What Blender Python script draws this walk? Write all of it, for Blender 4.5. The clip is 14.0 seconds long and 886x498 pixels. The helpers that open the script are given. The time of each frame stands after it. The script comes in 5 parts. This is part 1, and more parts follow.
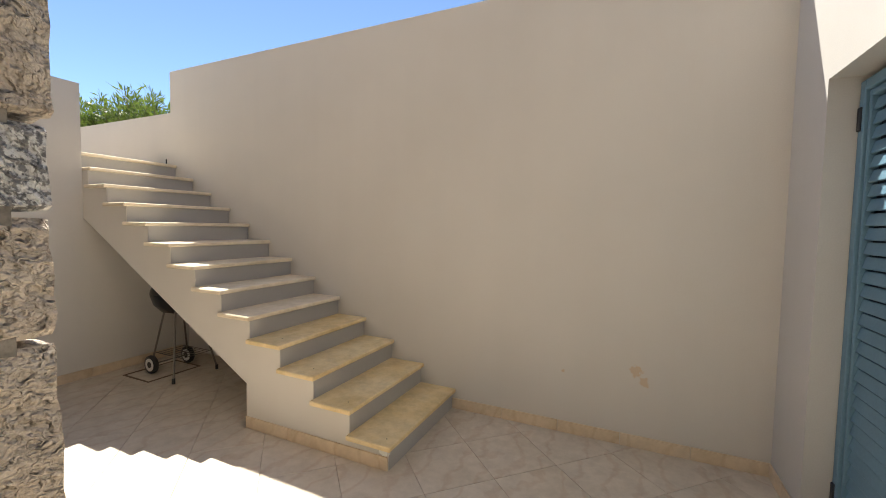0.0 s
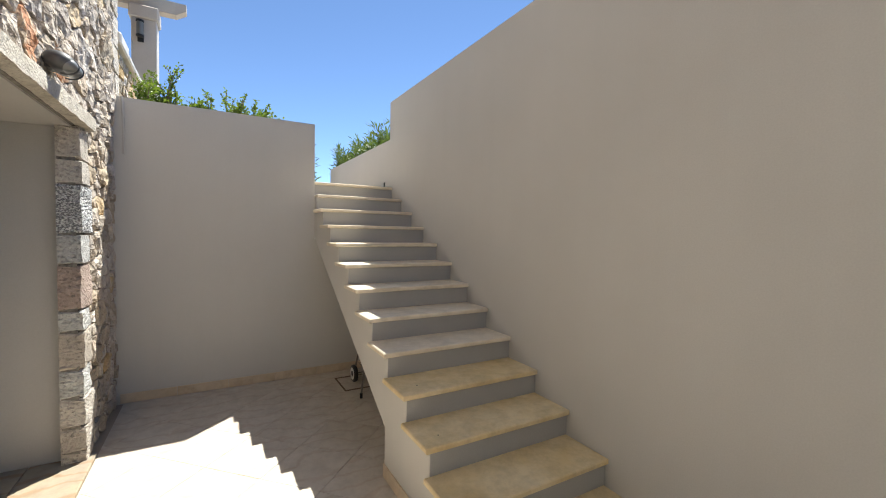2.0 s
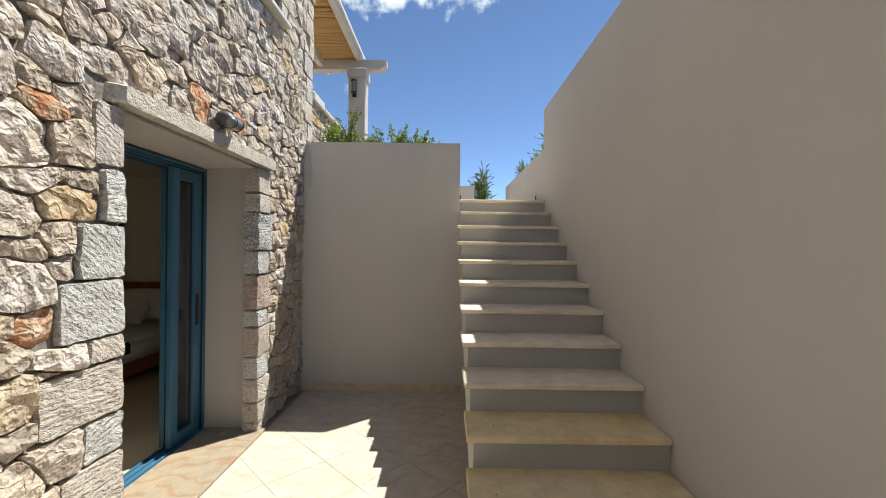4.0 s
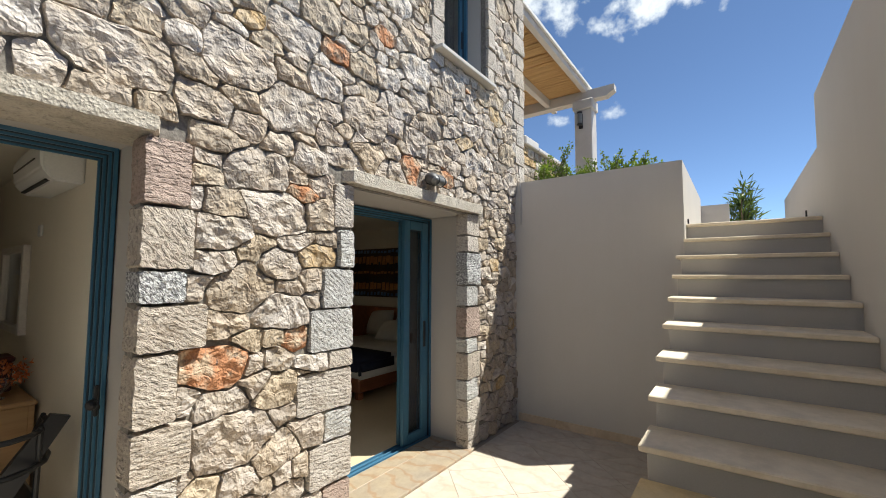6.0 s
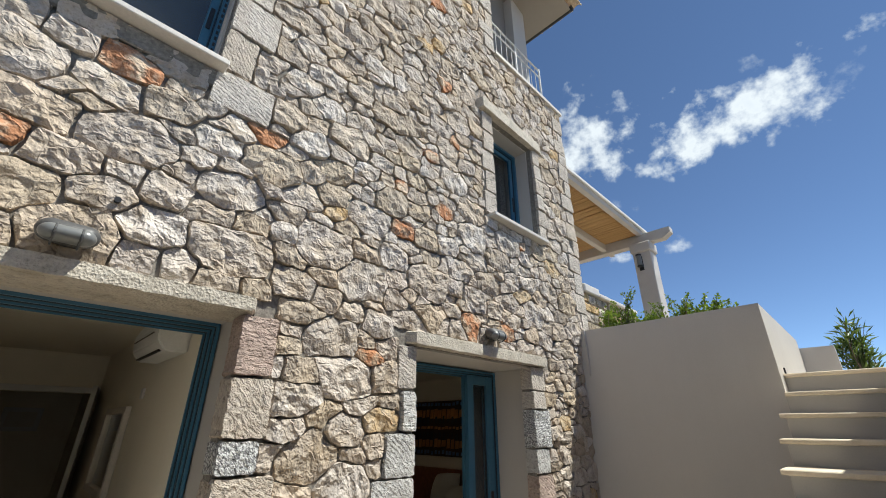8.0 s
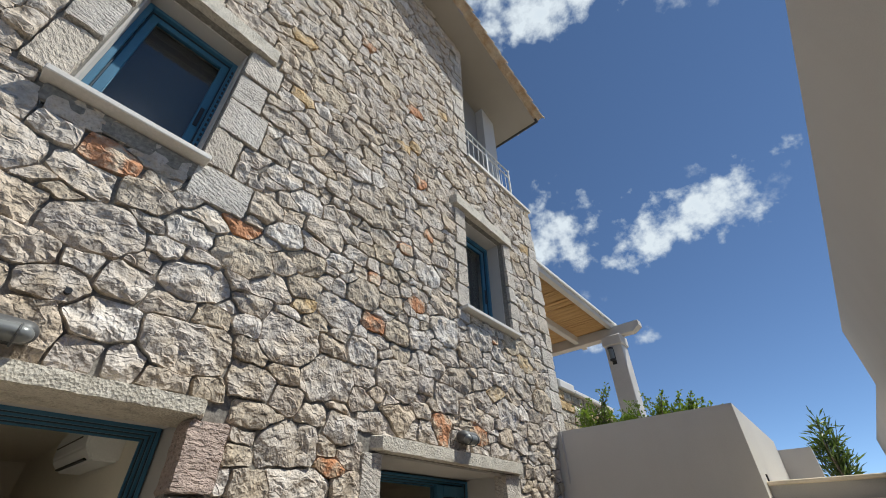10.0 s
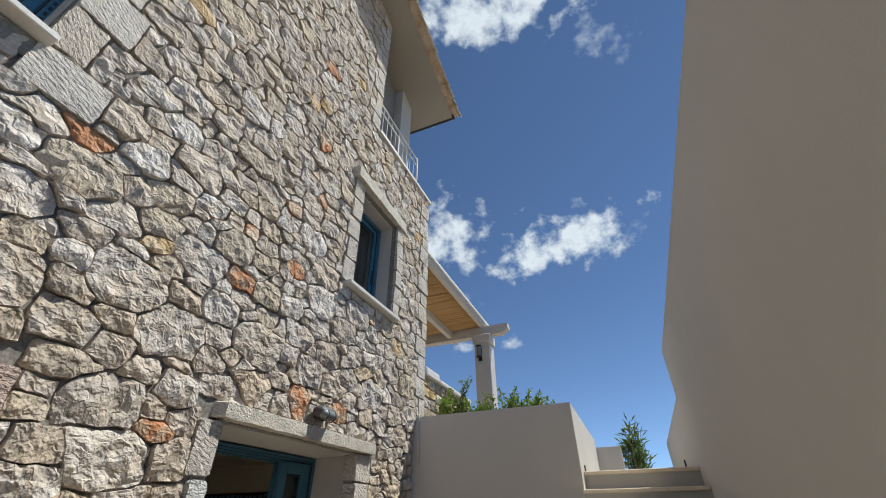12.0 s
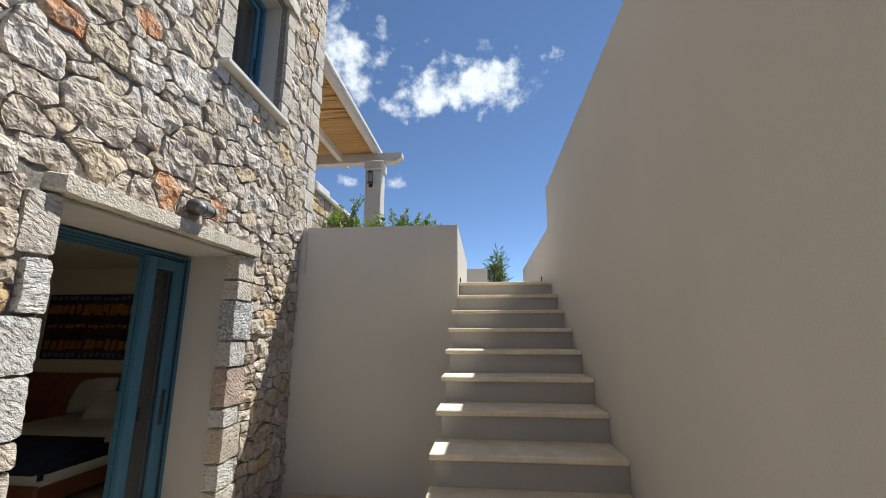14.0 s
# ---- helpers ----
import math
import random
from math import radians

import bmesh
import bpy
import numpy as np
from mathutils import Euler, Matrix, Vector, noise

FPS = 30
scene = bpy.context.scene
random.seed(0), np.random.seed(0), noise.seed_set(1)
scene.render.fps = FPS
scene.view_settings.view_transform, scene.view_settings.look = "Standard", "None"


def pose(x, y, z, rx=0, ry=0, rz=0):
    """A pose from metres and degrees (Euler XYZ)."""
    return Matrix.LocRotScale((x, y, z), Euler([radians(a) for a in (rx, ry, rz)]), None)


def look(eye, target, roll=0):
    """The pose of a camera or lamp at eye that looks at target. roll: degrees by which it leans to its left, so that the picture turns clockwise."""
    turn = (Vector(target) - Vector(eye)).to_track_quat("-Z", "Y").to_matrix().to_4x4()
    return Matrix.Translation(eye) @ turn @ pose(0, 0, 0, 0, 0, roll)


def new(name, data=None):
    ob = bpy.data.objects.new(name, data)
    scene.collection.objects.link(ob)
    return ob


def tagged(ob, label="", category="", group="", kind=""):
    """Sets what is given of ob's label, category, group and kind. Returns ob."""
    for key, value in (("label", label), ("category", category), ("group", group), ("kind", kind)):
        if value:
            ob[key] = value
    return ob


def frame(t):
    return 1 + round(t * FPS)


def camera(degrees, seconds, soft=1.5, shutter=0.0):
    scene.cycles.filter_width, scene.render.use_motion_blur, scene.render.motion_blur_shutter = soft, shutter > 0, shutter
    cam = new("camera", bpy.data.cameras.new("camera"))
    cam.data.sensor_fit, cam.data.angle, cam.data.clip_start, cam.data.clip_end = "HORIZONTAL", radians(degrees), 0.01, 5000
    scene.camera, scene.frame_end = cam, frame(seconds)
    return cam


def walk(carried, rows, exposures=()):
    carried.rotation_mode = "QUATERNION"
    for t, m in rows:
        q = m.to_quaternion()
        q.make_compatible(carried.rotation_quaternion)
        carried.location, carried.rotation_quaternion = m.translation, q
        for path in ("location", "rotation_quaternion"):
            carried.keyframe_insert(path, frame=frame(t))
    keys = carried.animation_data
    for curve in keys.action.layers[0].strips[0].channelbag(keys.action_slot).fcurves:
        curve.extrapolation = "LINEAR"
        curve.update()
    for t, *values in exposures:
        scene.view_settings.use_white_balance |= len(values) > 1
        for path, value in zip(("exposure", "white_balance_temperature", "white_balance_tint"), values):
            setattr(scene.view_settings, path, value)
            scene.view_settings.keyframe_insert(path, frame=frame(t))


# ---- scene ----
cam = camera(94.8, 14.0, soft=1.0)
PATH = [
    (0, (0.029, 0.048, 1.492), (-0.805, 1.863, 1.381), 1.0),
    (0.5, (-0.045, 0.368, 1.492), (-1.156, 2.027, 1.37), 0.9),
    (1, (-0.102, 0.644, 1.555), (-1.465, 2.103, 1.429), 1.1),
    (1.5, (-0.032, 0.925, 1.583), (-1.612, 2.145, 1.465), 1.1),
    (2, (-0.03, 1.129, 1.592), (-1.769, 2.114, 1.513), 1.0),
    (4.3, (-0.157, 2.096, 1.587), (-2.145, 1.876, 1.578), 0.6),
    (4.5, (-0.193, 2.193, 1.575), (-2.158, 1.823, 1.563), 0.5),
    (5, (-0.244, 2.324, 1.603), (-2.116, 1.619, 1.592), 0.4),
    (5.5, (-0.254, 2.404, 1.605), (-1.997, 1.424, 1.643), 0.2),
    (6, (-0.212, 2.484, 1.631), (-1.831, 1.317, 1.765), 0.2),
    (6.5, (-0.171, 2.516, 1.661), (-1.685, 1.239, 1.938), 0.2),
    (7, (-0.147, 2.561, 1.678), (-1.575, 1.236, 2.13), 0.3),
    (7.5, (-0.138, 2.582, 1.694), (-1.496, 1.26, 2.331), 0.2),
    (8, (-0.126, 2.602, 1.715), (-1.422, 1.307, 2.516), 0.2),
    (8.5, (-0.11, 2.614, 1.727), (-1.35, 1.359, 2.668), 0.1),
    (8.7, (-0.116, 2.613, 1.728), (-1.334, 1.378, 2.722), -0.1),
    (10.8, (-0.126, 2.625, 1.784), (-1.383, 1.677, 3.018), -0.0),
    (11, (-0.155, 2.638, 1.765), (-1.437, 1.727, 3.001), -0.1),
    (11.5, (-0.177, 2.602, 1.755), (-1.573, 1.823, 2.956), -0.3),
    (12, (-0.22, 2.569, 1.729), (-1.748, 1.932, 2.851), -0.3),
    (12.5, (-0.299, 2.522, 1.694), (-1.962, 2.026, 2.689), -0.5),
    (13, (-0.348, 2.472, 1.668), (-2.133, 2.11, 2.495), -0.3),
    (13.5, (-0.348, 2.415, 1.649), (-2.234, 2.165, 2.267), -0.2),
    (14, (-0.418, 2.368, 1.606), (-2.367, 2.172, 2.012), 0.1),
]
EXPOSURES = [(0.0, 1.46, 6550, 7), (2.0, 1.14, 6100, 5), (4.5, 0.72, 6250, 5), (6.5, 0.70, 6200, 5), (8.5, 0.42, 6100, 4), (11.0, 0.26, 6000, 4), (12.5, 0.32, 6000, 4), (14.0, 0.66, 6150, 5)]
walk(cam, [(t, look(eye, target, roll)) for t, eye, target, roll in PATH], EXPOSURES)

# ---- light ----
SUN_DIR = Vector((-0.375, 0.42, 1.0)).normalized()      # towards the sun
world = bpy.data.worlds.new("sky")
scene.world = world
world.use_nodes = True
wn = world.node_tree
sky = wn.nodes.new("ShaderNodeTexSky")
sky.sky_type, sky.sun_disc = "NISHITA", False
sky.sun_elevation, sky.sun_rotation = radians(60.6), radians(-41.8)
sky.altitude, sky.air_density, sky.dust_density, sky.ozone_density = 2500.0, 0.68, 0.0, 1.6
wn.links.new(sky.outputs["Color"], wn.nodes["Background"].inputs["Color"])
wn.nodes["Background"].inputs["Strength"].default_value = 0.112
sun_data = bpy.data.lights.new("sun", "SUN")
sun_data.energy, sun_data.angle, sun_data.color = 4.9, radians(0.53), (1.0, 0.93, 0.83)
sun = new("sun", sun_data)
sun.matrix_world = look(SUN_DIR * 60, (0, 0, 0))
# fill lamps added in the two open doorways, to brighten the rooms
for x, width in ((-0.04, 1.62), (-2.8, 1.55)):
    fill = bpy.data.lights.new("doorway_daylight", "AREA")
    fill.shape, fill.size, fill.size_y, fill.energy, fill.color = "RECTANGLE", width, 2.1, 1.2, (1.0, 0.92, 0.80)
    new("doorway_daylight", fill).matrix_world = look((x, -0.235, 1.12), (x, -3.0, 1.12))

# ---- plan ----
FACE = 0.378          # stone face of the house
YARD_Y = 3.08         # face of the retaining wall
EAST_X = 0.86         # face of the east wall
GREY_X = -4.605       # face of the end wall below the terrace
TOP_Z = 2.145         # terrace level at the head of the stairs
RISE, GOING, STEPS = 0.165, 0.2955, 13
STAIR_X0, STAIR_Y = -1.255, 2.10


# ---- material helpers ----
def material(name):
    m = bpy.data.materials.new(name)
    m.use_nodes = True
    return m, m.node_tree.nodes, m.node_tree.links, m.node_tree.nodes["Principled BSDF"]


def node(nodes, kind, **values):
    n = nodes.new(kind)
    for key, value in values.items():
        n.inputs[key.replace("_", " ")].default_value = value
    return n


def coords(nodes, links, scale=(1, 1, 1), space="Object"):
    c = nodes.new("ShaderNodeTexCoord")
    g = nodes.new("ShaderNodeNewGeometry")
    mp = nodes.new("ShaderNodeMapping")
    mp.inputs["Scale"].default_value = scale
    links.new(g.outputs["Position"] if space == "World" else c.outputs[space], mp.inputs["Vector"])
    return mp.outputs["Vector"]


def ramp(nodes, links, source, stops):
    r = nodes.new("ShaderNodeValToRGB")
    while len(r.color_ramp.elements) < len(stops):
        r.color_ramp.elements.new(0.5)
    for e, (at, col) in zip(r.color_ramp.elements, stops):
        e.position = at
        e.color = (*col, 1) if len(col) == 3 else col
    links.new(source, r.inputs["Fac"])
    return r.outputs["Color"]


def mix(nodes, links, fac, a, b, blend="MIX"):
    m = nodes.new("ShaderNodeMix")
    m.data_type, m.blend_type = "RGBA", blend
    for value, i in ((fac, 0), (a, 6), (b, 7)):
        if isinstance(value, (int, float)):
            m.inputs[i].default_value = value
        elif isinstance(value, tuple):
            m.inputs[i].default_value = (*value, 1)
        else:
            links.new(value, m.inputs[i])
    return m.outputs[2]


def noise_tex(nodes, links, vec, scale, detail=4.0, rough=0.55):
    n = node(nodes, "ShaderNodeTexNoise", Scale=scale, Detail=detail, Roughness=rough)
    links.new(vec, n.inputs["Vector"])
    return n.outputs["Fac"]


def bump(nodes, links, bsdf, height, strength, distance, under=None):
    b = node(nodes, "ShaderNodeBump", Strength=strength, Distance=distance)
    links.new(height, b.inputs["Height"])
    if under is not None:
        links.new(under, b.inputs["Normal"])
    links.new(b.outputs["Normal"], bsdf.inputs["Normal"])
    return b.outputs["Normal"]


def two_scale(name, base, other, rough=0.8, big=1.2, small=60.0, grain=0.3, relief=0.002, stain=None, metal=0.0, gloss=0.5, spread=(0.35, 0.68)):
    """A surface whose colour drifts at a large and a small scale, with fine relief."""
    m, n, l, bsdf = material(name)
    v = coords(n, l, space="World")
    a = ramp(n, l, noise_tex(n, l, v, big, 5), [(spread[0], base), (spread[1], other)])
    fine = noise_tex(n, l, v, small, 3, 0.6)
    g = ramp(n, l, fine, [(0.3, (1 - grain,) * 3), (0.7, (1.0,) * 3)])
    col = mix(n, l, 1.0, a, g, "MULTIPLY")
    if stain:
        s = ramp(n, l, noise_tex(n, l, v, 3.1, 8, 0.7), [(0.62, (0, 0, 0)), (0.72, (1, 1, 1))])
        col = mix(n, l, s, col, stain)
    l.new(col, bsdf.inputs["Base Color"])
    bsdf.inputs["Roughness"].default_value = rough
    bsdf.inputs["Metallic"].default_value = metal
    bsdf.inputs["Specular IOR Level"].default_value = gloss
    bump(n, l, bsdf, fine, 0.6, relief)
    return m


def plaster_material(name, base, other):
    """Painted render: trowel waves, fine sand grain, faint vertical runs and grime low down."""
    m, n, l, bsdf = material(name)
    v = coords(n, l, space="World")
    a = ramp(n, l, noise_tex(n, l, v, 0.7, 6, 0.6), [(0.3, base), (0.7, other)])
    runs = noise_tex(n, l, coords(n, l, (5.0, 5.0, 0.25), "World"), 1.0, 4, 0.6)
    a = mix(n, l, 1.0, a, ramp(n, l, runs, [(0.3, (0.975,) * 3), (0.7, (1.0,) * 3)]), "MULTIPLY")
    fine = noise_tex(n, l, v, 150.0, 3, 0.6)
    a = mix(n, l, 1.0, a, ramp(n, l, fine, [(0.3, (0.93,) * 3), (0.7, (1.0,) * 3)]), "MULTIPLY")
    l.new(a, bsdf.inputs["Base Color"])
    bsdf.inputs["Roughness"].default_value = 0.85
    bsdf.inputs["Specular IOR Level"].default_value = 0.25
    under = bump(n, l, bsdf, noise_tex(n, l, v, 6.0, 3), 0.25, 0.006)
    bump(n, l, bsdf, fine, 0.35, 0.0012, under)
    return m


def stained(mat, spots):
    """Add rusty marks of a given centre and radius to a plaster material."""
    n, l = mat.node_tree.nodes, mat.node_tree.links
    bsdf = n["Principled BSDF"]
    source = bsdf.inputs["Base Color"].links[0].from_socket
    g = n.new("ShaderNodeNewGeometry")
    ragged = noise_tex(n, l, g.outputs["Position"], 38.0, 4, 0.6)
    for centre, radius in spots:
        d = n.new("ShaderNodeVectorMath")
        d.operation = "DISTANCE"
        d.inputs[1].default_value = centre
        l.new(g.outputs["Position"], d.inputs[0])
        a = n.new("ShaderNodeMath")
        a.operation = "MULTIPLY_ADD"
        a.inputs[1].default_value = -1.0 / radius
        l.new(d.outputs["Value"], a.inputs[0])
        l.new(ragged, a.inputs[2])
        mask = ramp(n, l, a.outputs[0], [(0.02, (0, 0, 0)), (0.14, (0.8,) * 3)])
        source = mix(n, l, mask, source, (0.52, 0.39, 0.27))
    l.new(source, bsdf.inputs["Base Color"])
    return mat


def stone_material(name, tones, fleck, relief=0.012, pecked=False, tint=0.16, blotch_at=(0.42, 0.68), chisel=False, speckle=None):
    """Quarried limestone: tone from piece to piece, blotches, tool strokes that turn from stone to stone, dark pits."""
    m, n, l, bsdf = material(name)
    info, geo = n.new("ShaderNodeObjectInfo"), n.new("ShaderNodeNewGeometry")
    add = n.new("ShaderNodeMath")
    add.operation = "ADD"
    l.new(info.outputs["Random"], add.inputs[0])
    l.new(geo.outputs["Random Per Island"], add.inputs[1])
    one = n.new("ShaderNodeMath")
    one.operation = "FRACT"
    l.new(add.outputs[0], one.inputs[0])
    tone = ramp(n, l, one.outputs[0], [(i / (len(tones) - 1), c) for i, c in enumerate(tones)])
    v = coords(n, l, space="World")
    blotch = noise_tex(n, l, v, 7.0, 7, 0.65)
    tone = mix(n, l, ramp(n, l, blotch, [(blotch_at[0], (0, 0, 0)), (blotch_at[1], (0.75,) * 3)]), tone, fleck)
    grain = noise_tex(n, l, v, 55.0, 5, 0.7)
    tone = mix(n, l, 1.0, tone, ramp(n, l, grain, [(0.28, (0.52,) * 3), (0.43, (0.94,) * 3), (0.72, (1.12,) * 3)]), "MULTIPLY")
    pits = noise_tex(n, l, v, 24.0, 4, 0.6)
    tone = mix(n, l, ramp(n, l, pits, [(0.30, (0.7,) * 3), (0.38, (0, 0, 0))]), tone, (tint, tint * 0.93, tint * 0.85))
    # tool strokes
    angle = n.new("ShaderNodeMath")
    angle.operation = "MULTIPLY_ADD"
    angle.inputs[1].default_value, angle.inputs[2].default_value = (1.3, -0.25) if chisel else (2.2, -0.3)
    l.new(one.outputs[0], angle.inputs[0])
    turn = n.new("ShaderNodeVectorRotate")
    turn.rotation_type = "AXIS_ANGLE"
    turn.inputs["Axis"].default_value = (0.5, 1.0, 0.0) if chisel else (0, 1, 0)
    l.new(v, turn.inputs["Vector"])
    l.new(angle.outputs[0], turn.inputs["Angle"])
    long = n.new("ShaderNodeMapping")
    long.inputs["Scale"].default_value = (1.0, 1.3, 2.0) if chisel else (1.0, 1.0, 1.25)
    l.new(turn.outputs["Vector"], long.inputs["Vector"])
    chop = noise_tex(n, l, long.outputs["Vector"], 30.0 if chisel else 12.0, 3, 0.42)
    if chisel:
        rows = node(n, "ShaderNodeTexWave", Scale=13.0, Distortion=4.0, Detail=2.0, Detail_Scale=2.0, Detail_Roughness=0.5)
        rows.bands_direction = "Z"
        l.new(turn.outputs["Vector"], rows.inputs["Vector"])
        chop = mix(n, l, 0.13, chop, rows.outputs["Fac"])
    if speckle:
        dark = noise_tex(n, l, long.outputs["Vector"], 62.0, 5, 0.6)
        tone = mix(n, l, ramp(n, l, dark, [(0.45, (1, 1, 1)), (0.54, (0, 0, 0))]), tone, speckle)
    ridge = ramp(n, l, chop, [(0.34, (0, 0, 0)), (0.49, (0.72,) * 3), (0.54, (0.5,) * 3), (0.68, (1, 1, 1))])
    # tone follows the ridge height: tool marks darker, crests paler
    tone = mix(n, l, 0.6 if chisel else 0.6, tone, ramp(n, l, ridge, [(0.0, (0.72,) * 3), (0.5, (1.0,) * 3), (1.0, (1.12,) * 3)]), "MULTIPLY")
    l.new(tone, bsdf.inputs["Base Color"])
    bsdf.inputs["Roughness"].default_value = 0.88
    bsdf.inputs["Specular IOR Level"].default_value = 0.25
    if pecked:
        vor = n.new("ShaderNodeTexVoronoi")
        vor.inputs["Scale"].default_value = 75.0
        l.new(v, vor.inputs["Vector"])
        pecks = mix(n, l, 0.62, vor.outputs["Distance"], noise_tex(n, l, v, 46.0, 4, 0.62))
        under = bump(n, l, bsdf, pecks, 1.0, relief * 1.3)
    else:
        under = bump(n, l, bsdf, ridge, 1.0, relief * (0.9 if chisel else 1.2))
        under = bump(n, l, bsdf, noise_tex(n, l, v, 42.0 if chisel else 24.0, 3, 0.5), 1.0, relief * (0.9 if chisel else 1.2), under)
    bump(n, l, bsdf, noise_tex(n, l, v, 90.0, 2, 0.5), 1.0, 0.0025, under)
    return m


def marble_material(name, base, other, vein, rough=0.35, veining=0.3, mottle=0.86):
    m, n, l, bsdf = material(name)
    info = n.new("ShaderNodeObjectInfo")
    c = n.new("ShaderNodeNewGeometry")
    sh = n.new("ShaderNodeVectorMath")
    sh.operation = "MULTIPLY_ADD"
    comb = n.new("ShaderNodeCombineXYZ")
    for s in range(3):
        l.new(info.outputs["Random"], comb.inputs[s])
    sh.inputs[1].default_value = (37.0, 19.0, 11.0)
    l.new(comb.outputs[0], sh.inputs[0])
    l.new(c.outputs["Position"], sh.inputs[2])
    v = sh.outputs[0]
    a = ramp(n, l, noise_tex(n, l, v, 2.6, 6, 0.6), [(0.32, base), (0.68, other)])
    w = node(n, "ShaderNodeTexWave", Scale=1.7, Distortion=9.0, Detail=4.0, Detail_Scale=1.6)
    l.new(v, w.inputs["Vector"])
    a = mix(n, l, ramp(n, l, w.outputs["Fac"], [(0.0, (veining,) * 3), (0.16, (0, 0, 0))]), a, vein)
    dirt = noise_tex(n, l, v, 9.0, 6, 0.7)
    a = mix(n, l, 1.0, a, ramp(n, l, dirt, [(0.36, (mottle,) * 3), (0.6, (1, 1, 1))]), "MULTIPLY")
    l.new(a, bsdf.inputs["Base Color"])
    l.new(ramp(n, l, dirt, [(0.3, (rough + 0.2,) * 3), (0.7, (rough,) * 3)]), bsdf.inputs["Roughness"])
    bump(n, l, bsdf, noise_tex(n, l, v, 40.0, 3), 0.2, 0.0008)
    return m


def plain(name, col, rough=0.6, metal=0.0, gloss=0.5, vary=0.12):
    return two_scale(name, tuple(c * (1 - vary) for c in col), col, rough, 3.0, 90.0, 0.08, 0.0004, None, metal, gloss)


def wood_material(name, light, dark, along="x", scale=9.0, rough=0.45):
    m, n, l, bsdf = material(name)
    sc = {"x": (0.6, scale, scale), "y": (scale, 0.6, scale), "z": (scale, scale, 0.6)}[along]
    v = coords(n, l, sc, "World")
    g = noise_tex(n, l, v, 2.0, 6, 0.6)
    l.new(ramp(n, l, g, [(0.3, dark), (0.7, light)]), bsdf.inputs["Base Color"])
    bsdf.inputs["Roughness"].default_value = rough
    bump(n, l, bsdf, g, 0.3, 0.0015)
    return m


def glass_material(name):
    m, n, l, bsdf = material(name)
    bsdf.inputs["Transmission Weight"].default_value = 1.0
    bsdf.inputs["Roughness"].default_value = 0.0
    bsdf.inputs["IOR"].default_value = 1.45
    bsdf.inputs["Base Color"].default_value = (0.93, 0.96, 0.95, 1)
    return m


def leaf_material(name, a, b):
    m, n, l, bsdf = material(name)
    geo = n.new("ShaderNodeNewGeometry")
    l.new(ramp(n, l, geo.outputs["Random Per Island"], [(0.0, a), (0.75, b), (1.0, tuple(min(1, c * 1.5) for c in b))]), bsdf.inputs["Base Color"])
    bsdf.inputs["Roughness"].default_value = 0.45
    bsdf.inputs["Subsurface Weight"].default_value = 0.0
    tr = n.new("ShaderNodeBsdfTranslucent")
    tr.inputs["Color"].default_value = (b[0] * 1.6, b[1] * 1.7, b[2] * 0.8, 1)
    ms = n.new("ShaderNodeMixShader")
    ms.inputs[0].default_value = 0.3
    l.new(bsdf.outputs[0], ms.inputs[1])
    l.new(tr.outputs[0], ms.inputs[2])
    l.new(ms.outputs[0], n["Material Output"].inputs["Surface"])
    return m


PLASTER = plaster_material("grey_plaster", (0.56, 0.535, 0.50), (0.605, 0.58, 0.545))
PLASTER_MARKED = stained(plaster_material("marked_grey_plaster", (0.56, 0.535, 0.50), (0.605, 0.58, 0.545)), [((0.10, 3.08, 0.53), 0.085), ((0.15, 3.08, 0.46), 0.07), ((-0.38, 3.08, 0.455), 0.03)])
PLASTER_WHITE = plaster_material("white_plaster", (0.51, 0.495, 0.475), (0.55, 0.535, 0.515))
# loggia plaster toned down: the balcony's shade is put into this colour
SHADE_GREY = plaster_material("shade_dark_plaster", (0.24, 0.23, 0.22), (0.28, 0.27, 0.26))
SOFFIT = plaster_material("beige_soffit_paint", (0.34, 0.31, 0.27), (0.38, 0.35, 0.31))
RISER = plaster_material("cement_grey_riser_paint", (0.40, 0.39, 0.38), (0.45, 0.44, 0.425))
REVEAL = plaster_material("reveal_plaster", (0.50, 0.475, 0.445), (0.55, 0.52, 0.49))
RUBBLE = stone_material("rubble_limestone", [(0.56, 0.475, 0.385), (0.455, 0.40, 0.35), (0.61, 0.54, 0.47), (0.49, 0.43, 0.38), (0.55, 0.45, 0.345), (0.53, 0.475, 0.425), (0.67, 0.61, 0.55), (0.385, 0.33, 0.275), (0.58, 0.475, 0.345)], (0.446, 0.350, 0.241), 0.014)
RUST = stone_material("iron_stained_stone", [(0.58, 0.46, 0.34), (0.56, 0.42, 0.29), (0.53, 0.37, 0.25)], (0.45, 0.16, 0.052), 0.014, blotch_at=(0.42, 0.53))
OCHRE = stone_material("ochre_stone", [(0.56, 0.45, 0.31), (0.58, 0.49, 0.37), (0.54, 0.42, 0.27)], (0.50, 0.32, 0.13), blotch_at=(0.38, 0.56))
DRESSED = stone_material("dressed_limestone", [(0.58, 0.51, 0.43), (0.53, 0.485, 0.435), (0.62, 0.57, 0.51), (0.57, 0.49, 0.395)], (0.46, 0.40, 0.34), 0.010, chisel=True)
DRESSED_WHITE = stone_material("white_dressed_stone", [(0.62, 0.61, 0.58), (0.56, 0.55, 0.53)], (0.46, 0.45, 0.44), 0.012, chisel=True)
DRESSED_PINK = stone_material("pink_dressed_stone", [(0.46, 0.355, 0.30), (0.50, 0.395, 0.335)], (0.36, 0.28, 0.24), 0.010, chisel=True)
DRESSED_WARM = stone_material("brown_dressed_stone", [(0.57, 0.495, 0.415), (0.61, 0.54, 0.46)], (0.48, 0.40, 0.32), 0.013, chisel=True)
